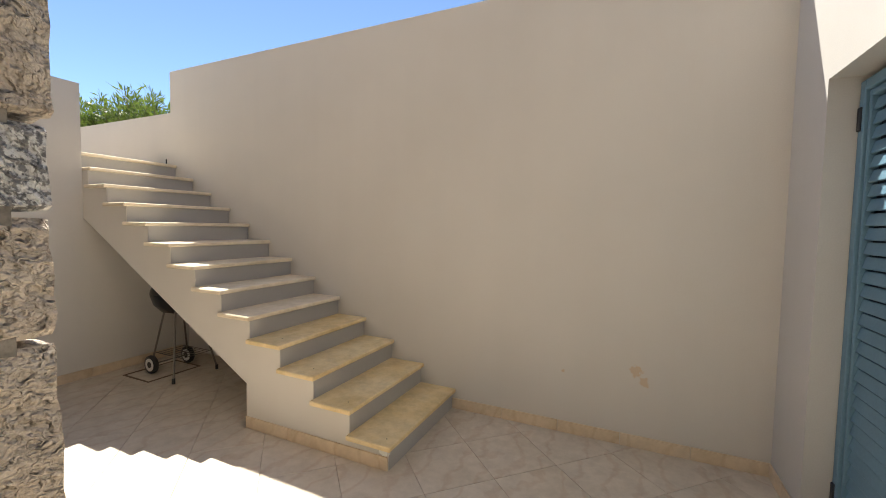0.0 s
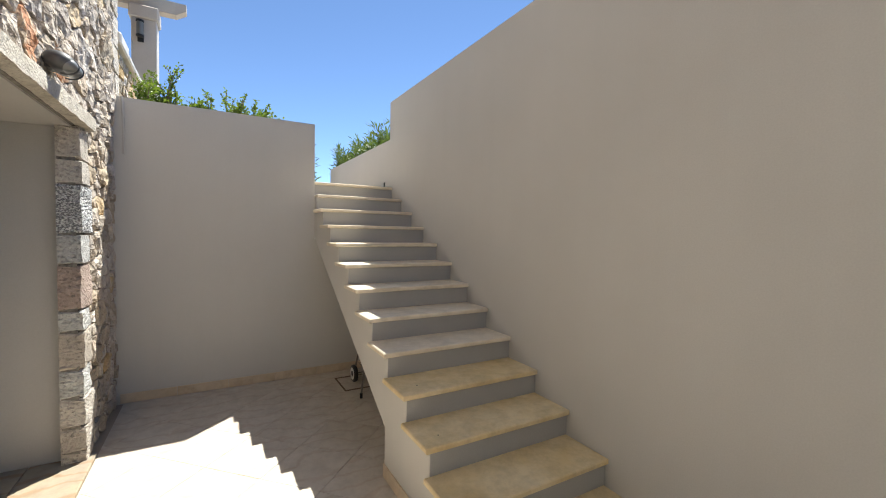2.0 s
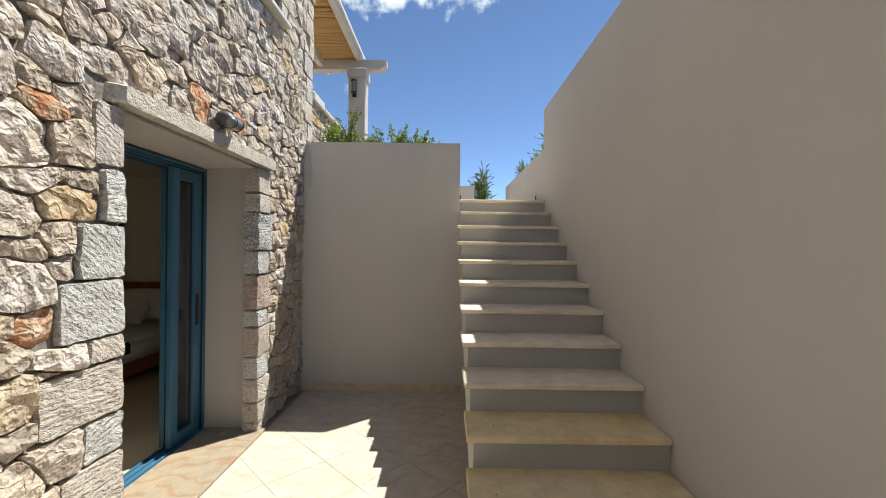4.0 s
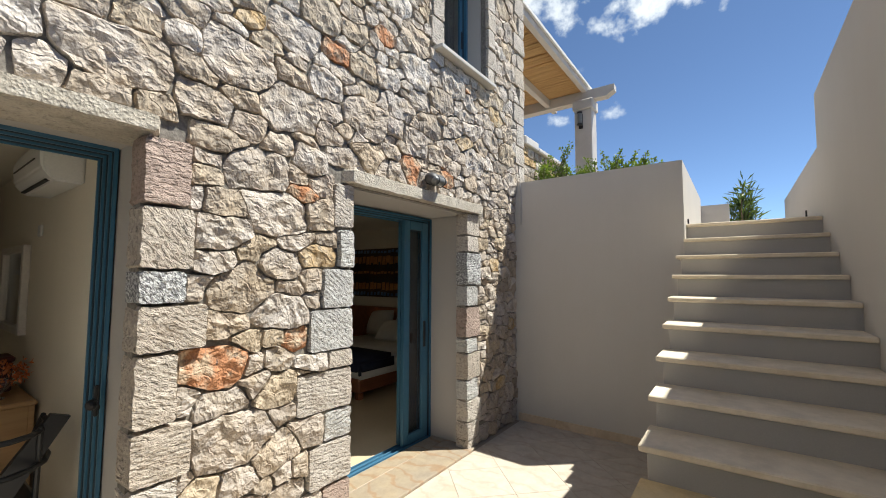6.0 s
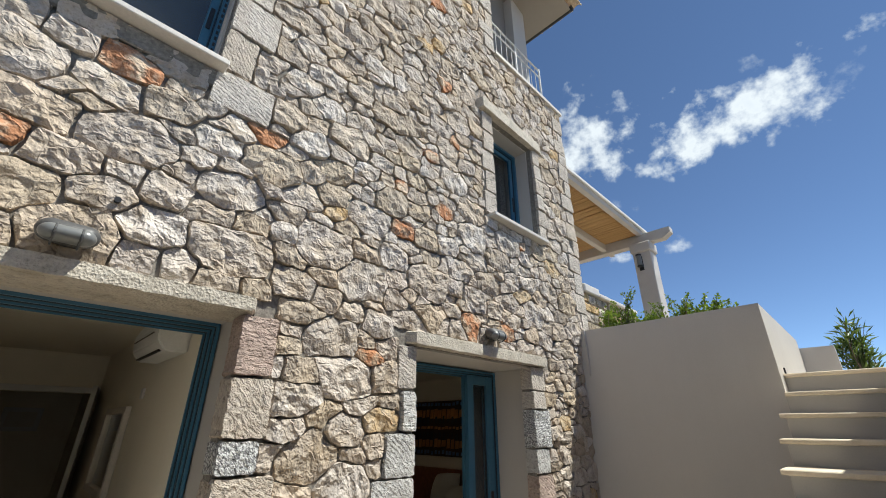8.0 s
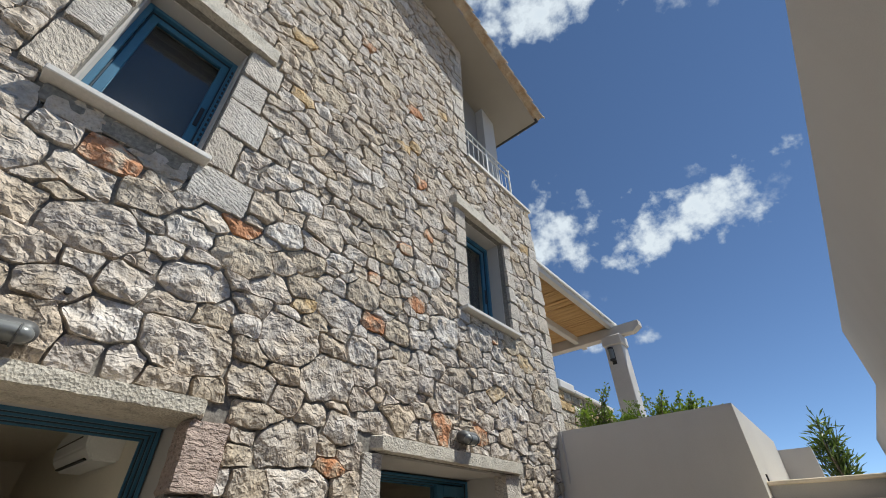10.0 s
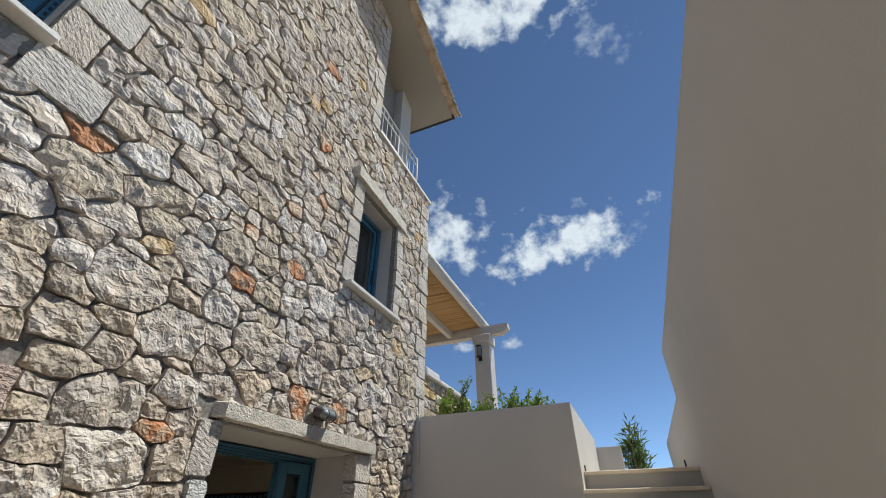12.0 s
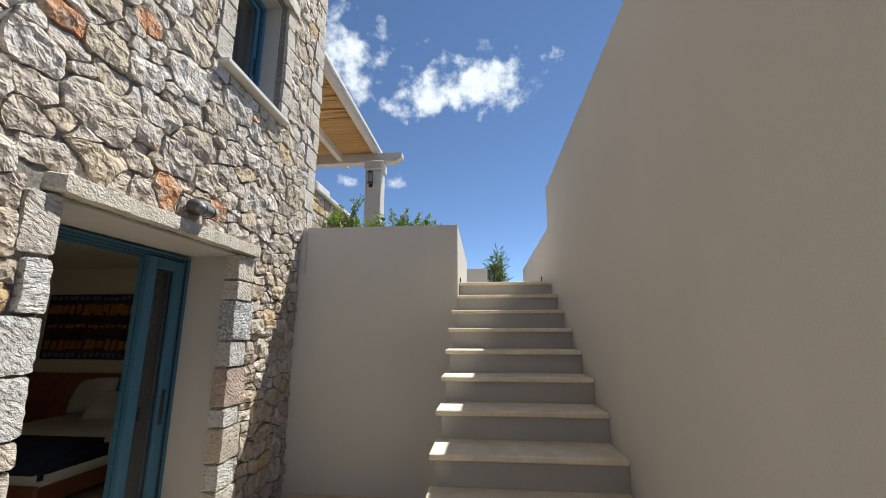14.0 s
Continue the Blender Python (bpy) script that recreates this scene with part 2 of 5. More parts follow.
SPECKLED = stone_material("speckled_dressed_stone", [(0.78, 0.78, 0.77), (0.70, 0.70, 0.69)], (0.60, 0.60, 0.59), 0.012, chisel=True, speckle=(0.22, 0.22, 0.225))
LINTEL = stone_material("pecked_lintel_stone", [(0.56, 0.51, 0.43), (0.60, 0.55, 0.47)], (0.44, 0.39, 0.31), 0.010, True, 0.28)
MORTAR = two_scale("mortar", (0.34, 0.31, 0.27), (0.24, 0.22, 0.19), 0.95, 4.0, 45.0, 0.5, 0.008, None, 0.0, 0.2)
TREAD = marble_material("travertine_tread", (0.70, 0.60, 0.45), (0.78, 0.69, 0.55), (0.56, 0.43, 0.27), 0.65, 0.08, 0.86)
TREAD_WORN = marble_material("yellowed_travertine_tread", (0.72, 0.54, 0.265), (0.80, 0.67, 0.43), (0.62, 0.45, 0.22), 0.65, 0.10, 0.82)
TILE = marble_material("beige_marble_tile", (0.55, 0.475, 0.38), (0.61, 0.54, 0.455), (0.45, 0.32, 0.225), 0.46, 0.36)
SKIRT = marble_material("skirting_tile", (0.58, 0.45, 0.31), (0.66, 0.54, 0.40), (0.46, 0.32, 0.20), 0.4)
THRESHOLD = marble_material("veined_threshold_marble", (0.44, 0.35, 0.235), (0.33, 0.285, 0.23), (0.34, 0.19, 0.09), 0.35, 0.55)
LEG_STEEL = plain("tarnished_steel", (0.22, 0.20, 0.18), 0.35, 0.9)
RUSTY = plain("rusty_iron", (0.16, 0.11, 0.07), 0.8)
GROUT = plain("grout", (0.40, 0.33, 0.25), 0.9)
BLUE = two_scale("blue_paint", (0.045, 0.145, 0.24), (0.058, 0.17, 0.275), 0.42, 2.0, 70.0, 0.1, 0.0005)
BLUE_PALE = two_scale("faded_blue_paint", (0.105, 0.205, 0.285), (0.13, 0.24, 0.325), 0.5, 2.0, 70.0, 0.12, 0.0006)
# near-black blue: screen and beads, also painted shade in frame grooves and louvre gaps
BLUE_DARK = plain("dark_blue_trim_and_shade", (0.02, 0.04, 0.06), 0.6)
GLASS = glass_material("window_glass")
BLIND = plain("grey_roller_blind", (0.075, 0.08, 0.09), 0.8)
SILL = two_scale("white_marble_sill", (0.66, 0.61, 0.55), (0.74, 0.70, 0.64), 0.45, 3.0, 60.0, 0.12, 0.0006)
BLACK = plain("black_plastic", (0.018, 0.018, 0.02), 0.45)
BLACK_METAL = plain("black_enamel", (0.015, 0.015, 0.016), 0.25)
STEEL = plain("steel", (0.55, 0.55, 0.56), 0.3, 1.0)
LAMP_GREY = plain("grey_cast_metal", (0.085, 0.085, 0.085), 0.5, 0.1)
LAMP_GLASS = plain("frosted_lamp_glass", (0.20, 0.205, 0.20), 0.3)
WHITE = plain("white_paint", (0.75, 0.74, 0.71), 0.55, vary=0.05)
PERGOLA_WHITE = plain("off_white_wood_paint", (0.60, 0.56, 0.52), 0.6)
REED = wood_material("reed", (0.62, 0.40, 0.17), (0.42, 0.24, 0.09), "y", 30.0, 0.6)
ROOF_TILE = two_scale("clay_roof_tile", (0.50, 0.36, 0.23), (0.74, 0.66, 0.55), 0.85, 5.0, 60.0, 0.3, 0.002)
LEAF = leaf_material("bush_leaf", (0.045, 0.09, 0.014), (0.15, 0.205, 0.034))
OLEANDER = leaf_material("oleander_leaf", (0.03, 0.06, 0.015), (0.11, 0.15, 0.042))
BARK = two_scale("bark", (0.16, 0.12, 0.08), (0.24, 0.19, 0.13), 0.9, 8.0, 60.0, 0.4, 0.003)
EARTH = two_scale("dry_earth", (0.24, 0.19, 0.13), (0.32, 0.26, 0.18), 0.95, 0.4, 20.0, 0.4, 0.01)
ROOM_WALL = plaster_material("cream_room_paint", (0.84, 0.77, 0.64), (0.87, 0.81, 0.69))
ROOM_FLOOR = two_scale("room_floor_tile", (0.66, 0.54, 0.36), (0.72, 0.60, 0.42), 0.35, 2.0, 50.0, 0.1, 0.0004)
WOOD = wood_material("oak_veneer", (0.52, 0.33, 0.16), (0.38, 0.22, 0.10), "x")
WOOD_DARK = wood_material("mahogany", (0.33, 0.12, 0.055), (0.20, 0.07, 0.035), "x")
LINEN = two_scale("white_linen", (0.72, 0.70, 0.67), (0.78, 0.77, 0.74), 0.9, 6.0, 200.0, 0.1, 0.001)
NAVY = two_scale("navy_bedspread", (0.012, 0.017, 0.04), (0.02, 0.026, 0.055), 0.9, 6.0, 150.0, 0.3, 0.001)
MIRROR = plain("mirror_silver", (0.85, 0.86, 0.86), 0.02, 1.0, vary=0.0)


# ---- mesh helpers ----
def mesh_of(name, bm, mat, smooth=False):
    me = bpy.data.meshes.new(name)
    bm.normal_update()
    bm.to_mesh(me)
    bm.free()
    me.materials.append(mat)
    if smooth:
        me.polygons.foreach_set("use_smooth", [True] * len(me.polygons))
    return me


def part(name, bm, mat, parent=None, label="", smooth=False):
    ob = new(name, mesh_of(name, bm, mat, smooth))
    if parent is not None:
        ob.parent = parent
        ob.matrix_parent_inverse = parent.matrix_basis.inverted()
    return tagged(ob, label)


def thing(name, label, category, place=(0, 0, 0), group="", kind=""):
    ob = new(name)
    ob.empty_display_size = 0.1
    ob.location = place
    return tagged(ob, label, category, group, kind)


def box(bm, lo, hi, bev=0.0, segs=1):
    lo, hi = Vector(lo), Vector(hi)
    made = bmesh.ops.create_cube(bm, size=1.0, matrix=Matrix.Translation((lo + hi) / 2) @ Matrix.Diagonal((*(hi - lo), 1)))
    if bev:
        edges = {e for v in made["verts"] for e in v.link_edges}
        bmesh.ops.bevel(bm, geom=list(edges), offset=bev, segments=segs, affect="EDGES", clamp_overlap=True)
    return bm


def boxes(*items, bev=0.0):
    bm = bmesh.new()
    for lo, hi in items:
        box(bm, tuple(map(min, lo, hi)), tuple(map(max, lo, hi)), bev)
    return bm


def prism(bm, outline, axis, a, b):
    """Extrude an outline (pairs of the two other axes, in x, y, z order) from a to b along axis."""
    def at(p, t):
        c = list(p)
        c.insert("xyz".index(axis), t)
        return c
    front = [bm.verts.new(at(p, a)) for p in outline]
    back = [bm.verts.new(at(p, b)) for p in outline]
    bm.faces.new(front)
    bm.faces.new(back[::-1])
    for i in range(len(outline)):
        j = (i + 1) % len(outline)
        bm.faces.new((front[i], back[i], back[j], front[j]))
    bmesh.ops.recalc_face_normals(bm, faces=bm.faces)
    return bm


def rod(bm, p, q, r, r2=None, sides=10):
    p, q = Vector(p), Vector(q)
    turn = (q - p).to_track_quat("Z", "Y").to_matrix().to_4x4()
    bmesh.ops.create_cone(bm, cap_ends=True, segments=sides, radius1=r, radius2=r if r2 is None else r2, depth=(q - p).length,
                          matrix=Matrix.Translation((p + q) / 2) @ turn)
    return bm


def tube(bm, points, r, sides=8):
    """One bent tube swept through points, closed at both ends."""
    pts = [Vector(p) for p in points]
    rings, up = [], None
    for i, p in enumerate(pts):
        d = (pts[min(i + 1, len(pts) - 1)] - pts[max(i - 1, 0)]).normalized()
        if up is None:
            up = Vector((1, 0, 0)) if abs(d.x) < 0.7 else Vector((0, 0, 1))
        up = (up - d * up.dot(d)).normalized()
        across = d.cross(up)
        rings.append([bm.verts.new(p + up * r * math.cos(t) + across * r * math.sin(t)) for t in (2 * math.pi * k / sides for k in range(sides))])
    for one, two in zip(rings, rings[1:]):
        for k in range(sides):
            bm.faces.new((one[k], one[(k + 1) % sides], two[(k + 1) % sides], two[k]))
    bm.faces.new(rings[0][::-1])
    bm.faces.new(rings[-1])
    return bm


def lathe(bm, profile, sides=20, centre=(0, 0, 0)):
    rings = []
    for r, z in profile:
        rings.append([bm.verts.new((centre[0] + r * math.cos(2 * math.pi * i / sides), centre[1] + r * math.sin(2 * math.pi * i / sides), centre[2] + z)) for i in range(sides)])
    for a, b in zip(rings, rings[1:]):
        for i in range(sides):
            j = (i + 1) % sides
            bm.faces.new((a[i], a[j], b[j], b[i]))
    bm.faces.new(rings[0][::-1])
    bm.faces.new(rings[-1])
    return bm


def wall_with_holes(x0, x1, z0, z1, y0, y1, holes):
    """A wall slab in x and z with rectangular holes (x0, x1, z0, z1), made of blocks that butt."""
    xs = sorted({x0, x1, *[min(max(v, x0), x1) for h in holes for v in h[:2]]})
    bm = bmesh.new()
    for a, b in zip(xs, xs[1:]):
        cuts = sorted((h[2], h[3]) for h in holes if h[0] <= a and h[1] >= b)
        z = z0
        for lo, hi in cuts:
            if lo > z:
                box(bm, (a, y0, z), (b, y1, lo))
            z = max(z, hi)
        if z < z1:
            box(bm, (a, y0, z), (b, y1, z1))
    bmesh.ops.remove_doubles(bm, verts=bm.verts, dist=0.0005)
    return bm


def setting(name, bm, mat, label, category, smooth=False):
    return tagged(part(name, bm, mat, None, "", smooth), label, category, "", "structure")


# ---- ground, terrace, retaining walls ----
YARD_FLOOR = setting("floor", boxes(((-4.9, -0.2, -0.2), (1.2, 3.4, -0.012))), GROUT, "beige marble tiles laid diagonally in the sunken courtyard", "floor")
far = 900.0
setting("ground", boxes(((-far, 3.33, 1.8), (far, far, 2.1)), ((-far, -far, 1.8), (far, -9.0, 2.1)), ((-far, -9.0, 1.8), (-8.6, 3.33, 2.1)), ((1.11, 0.4, 1.8), (far, 3.33, 2.1)), ((5.2, -9.0, 1.8), (far, 0.4, 2.1))),
        EARTH, "dry brown earth round the house", "ground")
setting("terrace", boxes(((-8.6, -9.0, 1.9), (-6.4, 0.0, TOP_Z)), ((-8.6, 0.0, 1.9), (-6.6, 3.08, TOP_Z)), ((-6.6, 2.10, 1.9), (-4.97, 3.08, TOP_Z))), TILE, "pale paved terrace at the head of the stairs", "terrace")

bm = bmesh.new()
prism(bm, [(EAST_X, -0.2), (EAST_X, 3.215), (-4.875, 3.215), (-4.875, 2.75), (-7.85, 2.75), (-7.85, -0.2)], "y", YARD_Y, YARD_Y + 0.25)
setting("wall_north", bm, PLASTER_MARKED, "tall smooth grey-beige plastered retaining wall, stepped at its top", "wall")
EAST_DOOR = (1.72, 2.62, 2.225)
bm = bmesh.new()
box(bm, (EAST_X, EAST_DOOR[1], -0.2), (EAST_X + 0.25, YARD_Y + 0.25, 3.215))
box(bm, (EAST_X, FACE - 0.06, -0.2), (EAST_X + 0.25, EAST_DOOR[0], 3.215))
box(bm, (EAST_X, EAST_DOOR[0], EAST_DOOR[2]), (EAST_X + 0.25, EAST_DOOR[1], 3.215))
box(bm, (EAST_X + 0.25, EAST_DOOR[0] - 0.2, -0.2), (EAST_X + 0.3, EAST_DOOR[1] + 0.2, 2.6))
setting("wall_east", bm, PLASTER_WHITE, "white plastered end wall with a deep door recess", "wall")
bm = bmesh.new()
box(bm, (GREY_X - 0.2, FACE - 0.06, -0.2), (GREY_X, STAIR_Y, 2.74))
box(bm, (-7.0, STAIR_Y - 0.2, -0.2), (GREY_X - 0.2, STAIR_Y, 2.74))
box(bm, (GREY_X - 0.2, STAIR_Y, -0.2), (GREY_X, YARD_Y, 1.5))
bmesh.ops.remove_doubles(bm, verts=bm.verts, dist=0.0005)
setting("wall_west", bm, PLASTER, "grey plastered planter wall closing the courtyard beside the stairs", "wall")
setting("wall_terrace", boxes(((-7.2, STAIR_Y - 0.2, TOP_Z), (-7.0, 2.43, 2.64))), PLASTER, "low grey plastered parapet on the terrace", "wall")
setting("planter_soil", boxes(((-6.6, 0.0, 1.9), (GREY_X - 0.2, STAIR_Y - 0.2, 2.5))), EARTH, "brown soil filling the planter behind the wall", "soil")

# skirting tiles along the walls
def skirting(p, q, normal, n):
    p, q, nv = Vector(p), Vector(q), Vector(normal)
    root = None
    for i in range(n):
        a, b = p.lerp(q, i / n), p.lerp(q, (i + 1) / n)
        d = (b - a).normalized() * 0.0015
        lo, hi = a + d, b - d + nv * 0.012 + Vector((0, 0, 0.085))
        bm = boxes((lo, hi), bev=0.002)
        if root is None:
            root = tagged(part("baseboard", bm, SKIRT), "beige stone skirting tiles along the wall foot", "baseboard", "", "structure")
        else:
            part("skirting_tile", bm, SKIRT, root)


skirting((STAIR_X0, YARD_Y, 0), (EAST_X, YARD_Y, 0), (0, -1, 0), 5)
skirting((EAST_X, EAST_DOOR[1], 0), (EAST_X, YARD_Y - 0.013, 0), (-1, 0, 0), 1)
skirting((GREY_X, FACE + 0.02, 0), (GREY_X, STAIR_Y + 0.9, 0), (1, 0, 0), 6)
skirting((-2.47, STAIR_Y, 0), (STAIR_X0, STAIR_Y, 0), (0, -1, 0), 3)

# ---- stairs ----
stairs = thing("staircase", "plastered staircase with thick yellowish travertine treads and open underside", "stairs", (STAIR_X0, 2.6, 0))
outline = [(STAIR_X0, 0.0)]
for k in range(1, STEPS + 1):
    x = STAIR_X0 - GOING * (k - 1)
    outline += [(x, RISE * k - 0.032), (x - GOING if k < STEPS else -4.97, RISE * k - 0.032)]
outline += [(-4.97, 1.72), (GREY_X + 0.0, 1.515), (-2.47, 0.325), (-2.47, 0.0)]
bm = bmesh.new()
prism(bm, outline, "y", STAIR_Y, YARD_Y)
part("body", bm, PLASTER, stairs, "grey plastered side and sloping underside")
for k in range(1, STEPS + 1):
    x = STAIR_X0 - GOING * (k - 1)
    y0 = STAIR_Y - 0.035 if k < STEPS - 0 else STAIR_Y
    back = x - GOING - 0.004 if k < STEPS else x - GOING - 0.1
    if back < GREY_X:
        y0 = STAIR_Y + 0.002
    bm = boxes(((back, y0, RISE * k - 0.032), (x + 0.03, YARD_Y - 0.002, RISE * k)), bev=0.006)
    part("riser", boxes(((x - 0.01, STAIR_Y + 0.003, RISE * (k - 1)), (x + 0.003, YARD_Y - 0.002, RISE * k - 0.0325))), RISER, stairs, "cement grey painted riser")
    part("tread", bm, TREAD_WORN if k <= 4 else TREAD, stairs)
    if k < 5:
        part("tread_mark", lathe(bmesh.new(), [(0.0045, -0.001), (0.0045, 0.0012), (0.0005, 0.0012)], 10, (x - 0.03 - 0.015 * k, STAIR_Y + 0.03 + 0.02 * k, RISE * k)), BLACK, stairs, "tiny dark spot on the tread")
bm = bmesh.new()
for y, z, w, h in ((STAIR_Y + 0.012, RISE - 0.062, 0.011, 0.024), (STAIR_Y + 0.02, RISE - 0.050, 0.006, 0.014)):
    bmesh.ops.create_uvsphere(bm, u_segments=10, v_segments=6, radius=1.0, matrix=Matrix.Translation((STAIR_X0, y, z)) @ Matrix.Diagonal((0.0035, w, h, 1)))
for x, z, w, h in ((STAIR_X0 - 0.03, RISE - 0.060, 0.024, 0.026), (STAIR_X0 - 0.055, RISE - 0.052, 0.013, 0.02)):
    bmesh.ops.create_uvsphere(bm, u_segments=10, v_segments=6, radius=1.0, matrix=Matrix.Translation((x, STAIR_Y, z)) @ Matrix.Diagonal((w, 0.0035, h, 1)))
part("plaster_chip", bm, WHITE, stairs, "white patches where the grey paint has chipped")

# ---- house: walls, rooms, roof ----
CORNER_X, LOGGIA_X, LOGGIA_Z = -4.87, -3.27, 6.11
SLOPE = 0.32
OPEN_A, OPEN_B = (-3.52, -2.10, 0.0, 2.25), (-0.865, 0.66, 0.0, 2.262)
WIN_A, WIN_B = (-3.95, -3.14, 3.685, 4.99), (-0.44, 0.24, 3.70, 4.98)


def roof_z(x):
    return 8.85 + SLOPE * (x + 3.25) if x < -0.2 else 8.85 + SLOPE * 3.05 - SLOPE * (x + 0.2)


BACK = FACE - 0.028       # mortar bed behind the facing stones
HOLES = [(-3.61, -2.0, 0.0, 2.25), (-0.935, 0.84, 0.0, 2.30), WIN_A, WIN_B]
house_wall = setting("wall_south", wall_with_holes(CORNER_X, 5.0, -0.2, LOGGIA_Z, -0.22, BACK, HOLES), MORTAR,
                     "house front of rough grey and beige limestone rubble with recessed joints", "wall")
bm = bmesh.new()
prism(bm, [(LOGGIA_X, LOGGIA_Z), (5.0, LOGGIA_Z), (5.0, roof_z(5.0)), (-0.2, roof_z(-0.2)), (LOGGIA_X, roof_z(LOGGIA_X))], "y", -0.22, BACK)
part("gable", bm, MORTAR, house_wall)
bm = boxes(((CORNER_X, -9.0, 2.7), (CORNER_X + 0.3, -0.22, LOGGIA_Z)), ((4.7, -9.0, -0.2), (5.0, -0.22, LOGGIA_Z)), ((CORNER_X, -9.0, 2.75), (4.7, -8.7, LOGGIA_Z)))
setting("wall_house_sides", bm, MORTAR, "plain stone sides of the house", "wall")
setting("floor_slab", boxes(((CORNER_X + 0.3, -8.7, 5.8), (4.7, -0.22, 6.02)), ((CORNER_X + 0.3, -8.7, 2.75), (4.7, -0.22, 2.95))), ROOM_WALL, "pale plastered floor slabs inside the house", "ceiling")
setting("flat_roof", boxes(((-6.4, -9.0, 2.62), (CORNER_X, -0.02, 2.74))), PLASTER, "flat plastered roof over the lower room", "roof")

# upper storey rooms behind the windows, and the loggia
bm = boxes(((CORNER_X + 0.3, -3.6, 2.95), (4.7, -3.5, 5.8)), ((-1.9, -3.5, 2.95), (-1.8, -0.22, 5.8)))
setting("wall_upper_rooms", bm, ROOM_WALL, "cream painted walls of the upper rooms", "wall")
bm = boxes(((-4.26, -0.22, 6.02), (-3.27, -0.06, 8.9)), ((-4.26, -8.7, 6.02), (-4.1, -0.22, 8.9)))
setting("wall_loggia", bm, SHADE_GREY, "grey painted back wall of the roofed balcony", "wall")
setting("wall_loggia_pier", boxes(((-4.62, -0.42, 6.02), (-4.262, 0.09, 8.9))), PLASTER_WHITE, "white plastered pier of the roofed balcony", "wall")
setting("floor_loggia", boxes(((CORNER_X - 0.03, -8.7, LOGGIA_Z), (LOGGIA_X, FACE + 0.03, LOGGIA_Z + 0.05))), SILL, "pale marble slab edging the roofed balcony", "floor")

# roof: sloping soffit board, with clay tiles along the verge
VERGE_Y, EAVE_X = 0.77, -5.02
roof = thing("roof", "low pitched clay tile roof with a smooth plastered soffit", "roof", (-3.25, 0.0, 8.85), kind="structure")
bm = bmesh.new()
prism(bm, [(EAVE_X, roof_z(EAVE_X)), (-0.2, roof_z(-0.2)), (6.0, roof_z(6.0)), (6.0, roof_z(6.0) + 0.03), (-0.2, roof_z(-0.2) + 0.03), (EAVE_X, roof_z(EAVE_X) + 0.03)], "y", -9.0, VERGE_Y)
part("soffit", bm, SOFFIT, roof, "cream painted plaster soffit")


def barrel_tile(length, radius, thick):
    bm = bmesh.new()
    rings = []
    for s, r in ((0, radius * 0.84), (length, radius)):
        outer = [bm.verts.new((-s, r * math.cos(a), r * math.sin(a))) for a in (math.pi * i / 8 for i in range(9))]
        inner = [bm.verts.new((-s, (r - thick) * math.cos(a), (r - thick) * math.sin(a))) for a in (math.pi * i / 8 for i in range(9))]
        rings.append((outer, inner))
    (o0, i0), (o1, i1) = rings
    for k in range(8):
        bm.faces.new((o0[k], o0[k + 1], o1[k + 1], o1[k]))
        bm.faces.new((i0[k + 1], i0[k], i1[k], i1[k + 1]))
        bm.faces.new((o0[k + 1], o0[k], i0[k], i0[k + 1]))
        bm.faces.new((o1[k], o1[k + 1], i1[k + 1], i1[k]))
    for a, b, c, d in ((o0[0], o1[0], i1[0], i0[0]), (o1[8], o0[8], i0[8], i1[8])):
        bm.faces.new((a, b, c, d))
    bmesh.ops.recalc_face_normals(bm, faces=bm.faces)
    return mesh_of("roof_tile", bm, ROOF_TILE)


tile_mesh = barrel_tile(0.27, 0.092, 0.018)
pitch = math.degrees(math.atan(SLOPE))
for row in range(4):
    for i in range(24):
        x = EAVE_X - 0.04 + 0.208 * (i + 1) * math.cos(radians(pitch))
        ob = new("roof_tile", tile_mesh)
        ob.matrix_basis = pose(x, VERGE_Y + 0.075 - 0.2 * row + random.uniform(-0.006, 0.006), roof_z(x) + 0.03 + random.uniform(-0.004, 0.004), 0, -pitch + 13, random.uniform(-1.5, 1.5))
        ob.parent = roof
        ob.matrix_parent_inverse = roof.matrix_basis.inverted()
bm = bmesh.new()
rod(bm, (EAVE_X - 0.04, VERGE_Y + 0.03, roof_z(EAVE_X) + 0.06), (EAVE_X - 0.04, -6.0, roof_z(EAVE_X) + 0.06), 0.05, None, 12)
part("gutter", bm, BLACK, roof, "dark round roof gutter")

# balcony railing
railing = thing("balcony_railing", "thin white metal balcony railing with upright bars", "railing", (-4.0, 0.24, LOGGIA_Z + 0.05))
RAIL_Y, RAIL_TOP = 0.24, LOGGIA_Z + 0.88
part("top_rail", rod(bmesh.new(), (LOGGIA_X, RAIL_Y, RAIL_TOP), (-4.66, RAIL_Y, RAIL_TOP), 0.013), WHITE, railing)
part("bottom_rail", rod(bmesh.new(), (LOGGIA_X, RAIL_Y, LOGGIA_Z + 0.14), (-4.66, RAIL_Y, LOGGIA_Z + 0.14), 0.012), WHITE, railing)
part("mid_rail", rod(bmesh.new(), (LOGGIA_X, RAIL_Y, LOGGIA_Z + 0.73), (-4.66, RAIL_Y, LOGGIA_Z + 0.73), 0.010), WHITE, railing)
for x in (-3.32, -4.0, -4.66):
    part("post", rod(bmesh.new(), (x, RAIL_Y, LOGGIA_Z + 0.05), (x, RAIL_Y, RAIL_TOP + 0.03), 0.015), WHITE, railing)
for i in range(1, 11):
    x = LOGGIA_X - 0.126 * i
    part("baluster", rod(bmesh.new(), (x, RAIL_Y, LOGGIA_Z + 0.14), (x, RAIL_Y, RAIL_TOP), 0.006, None, 6), WHITE, railing)

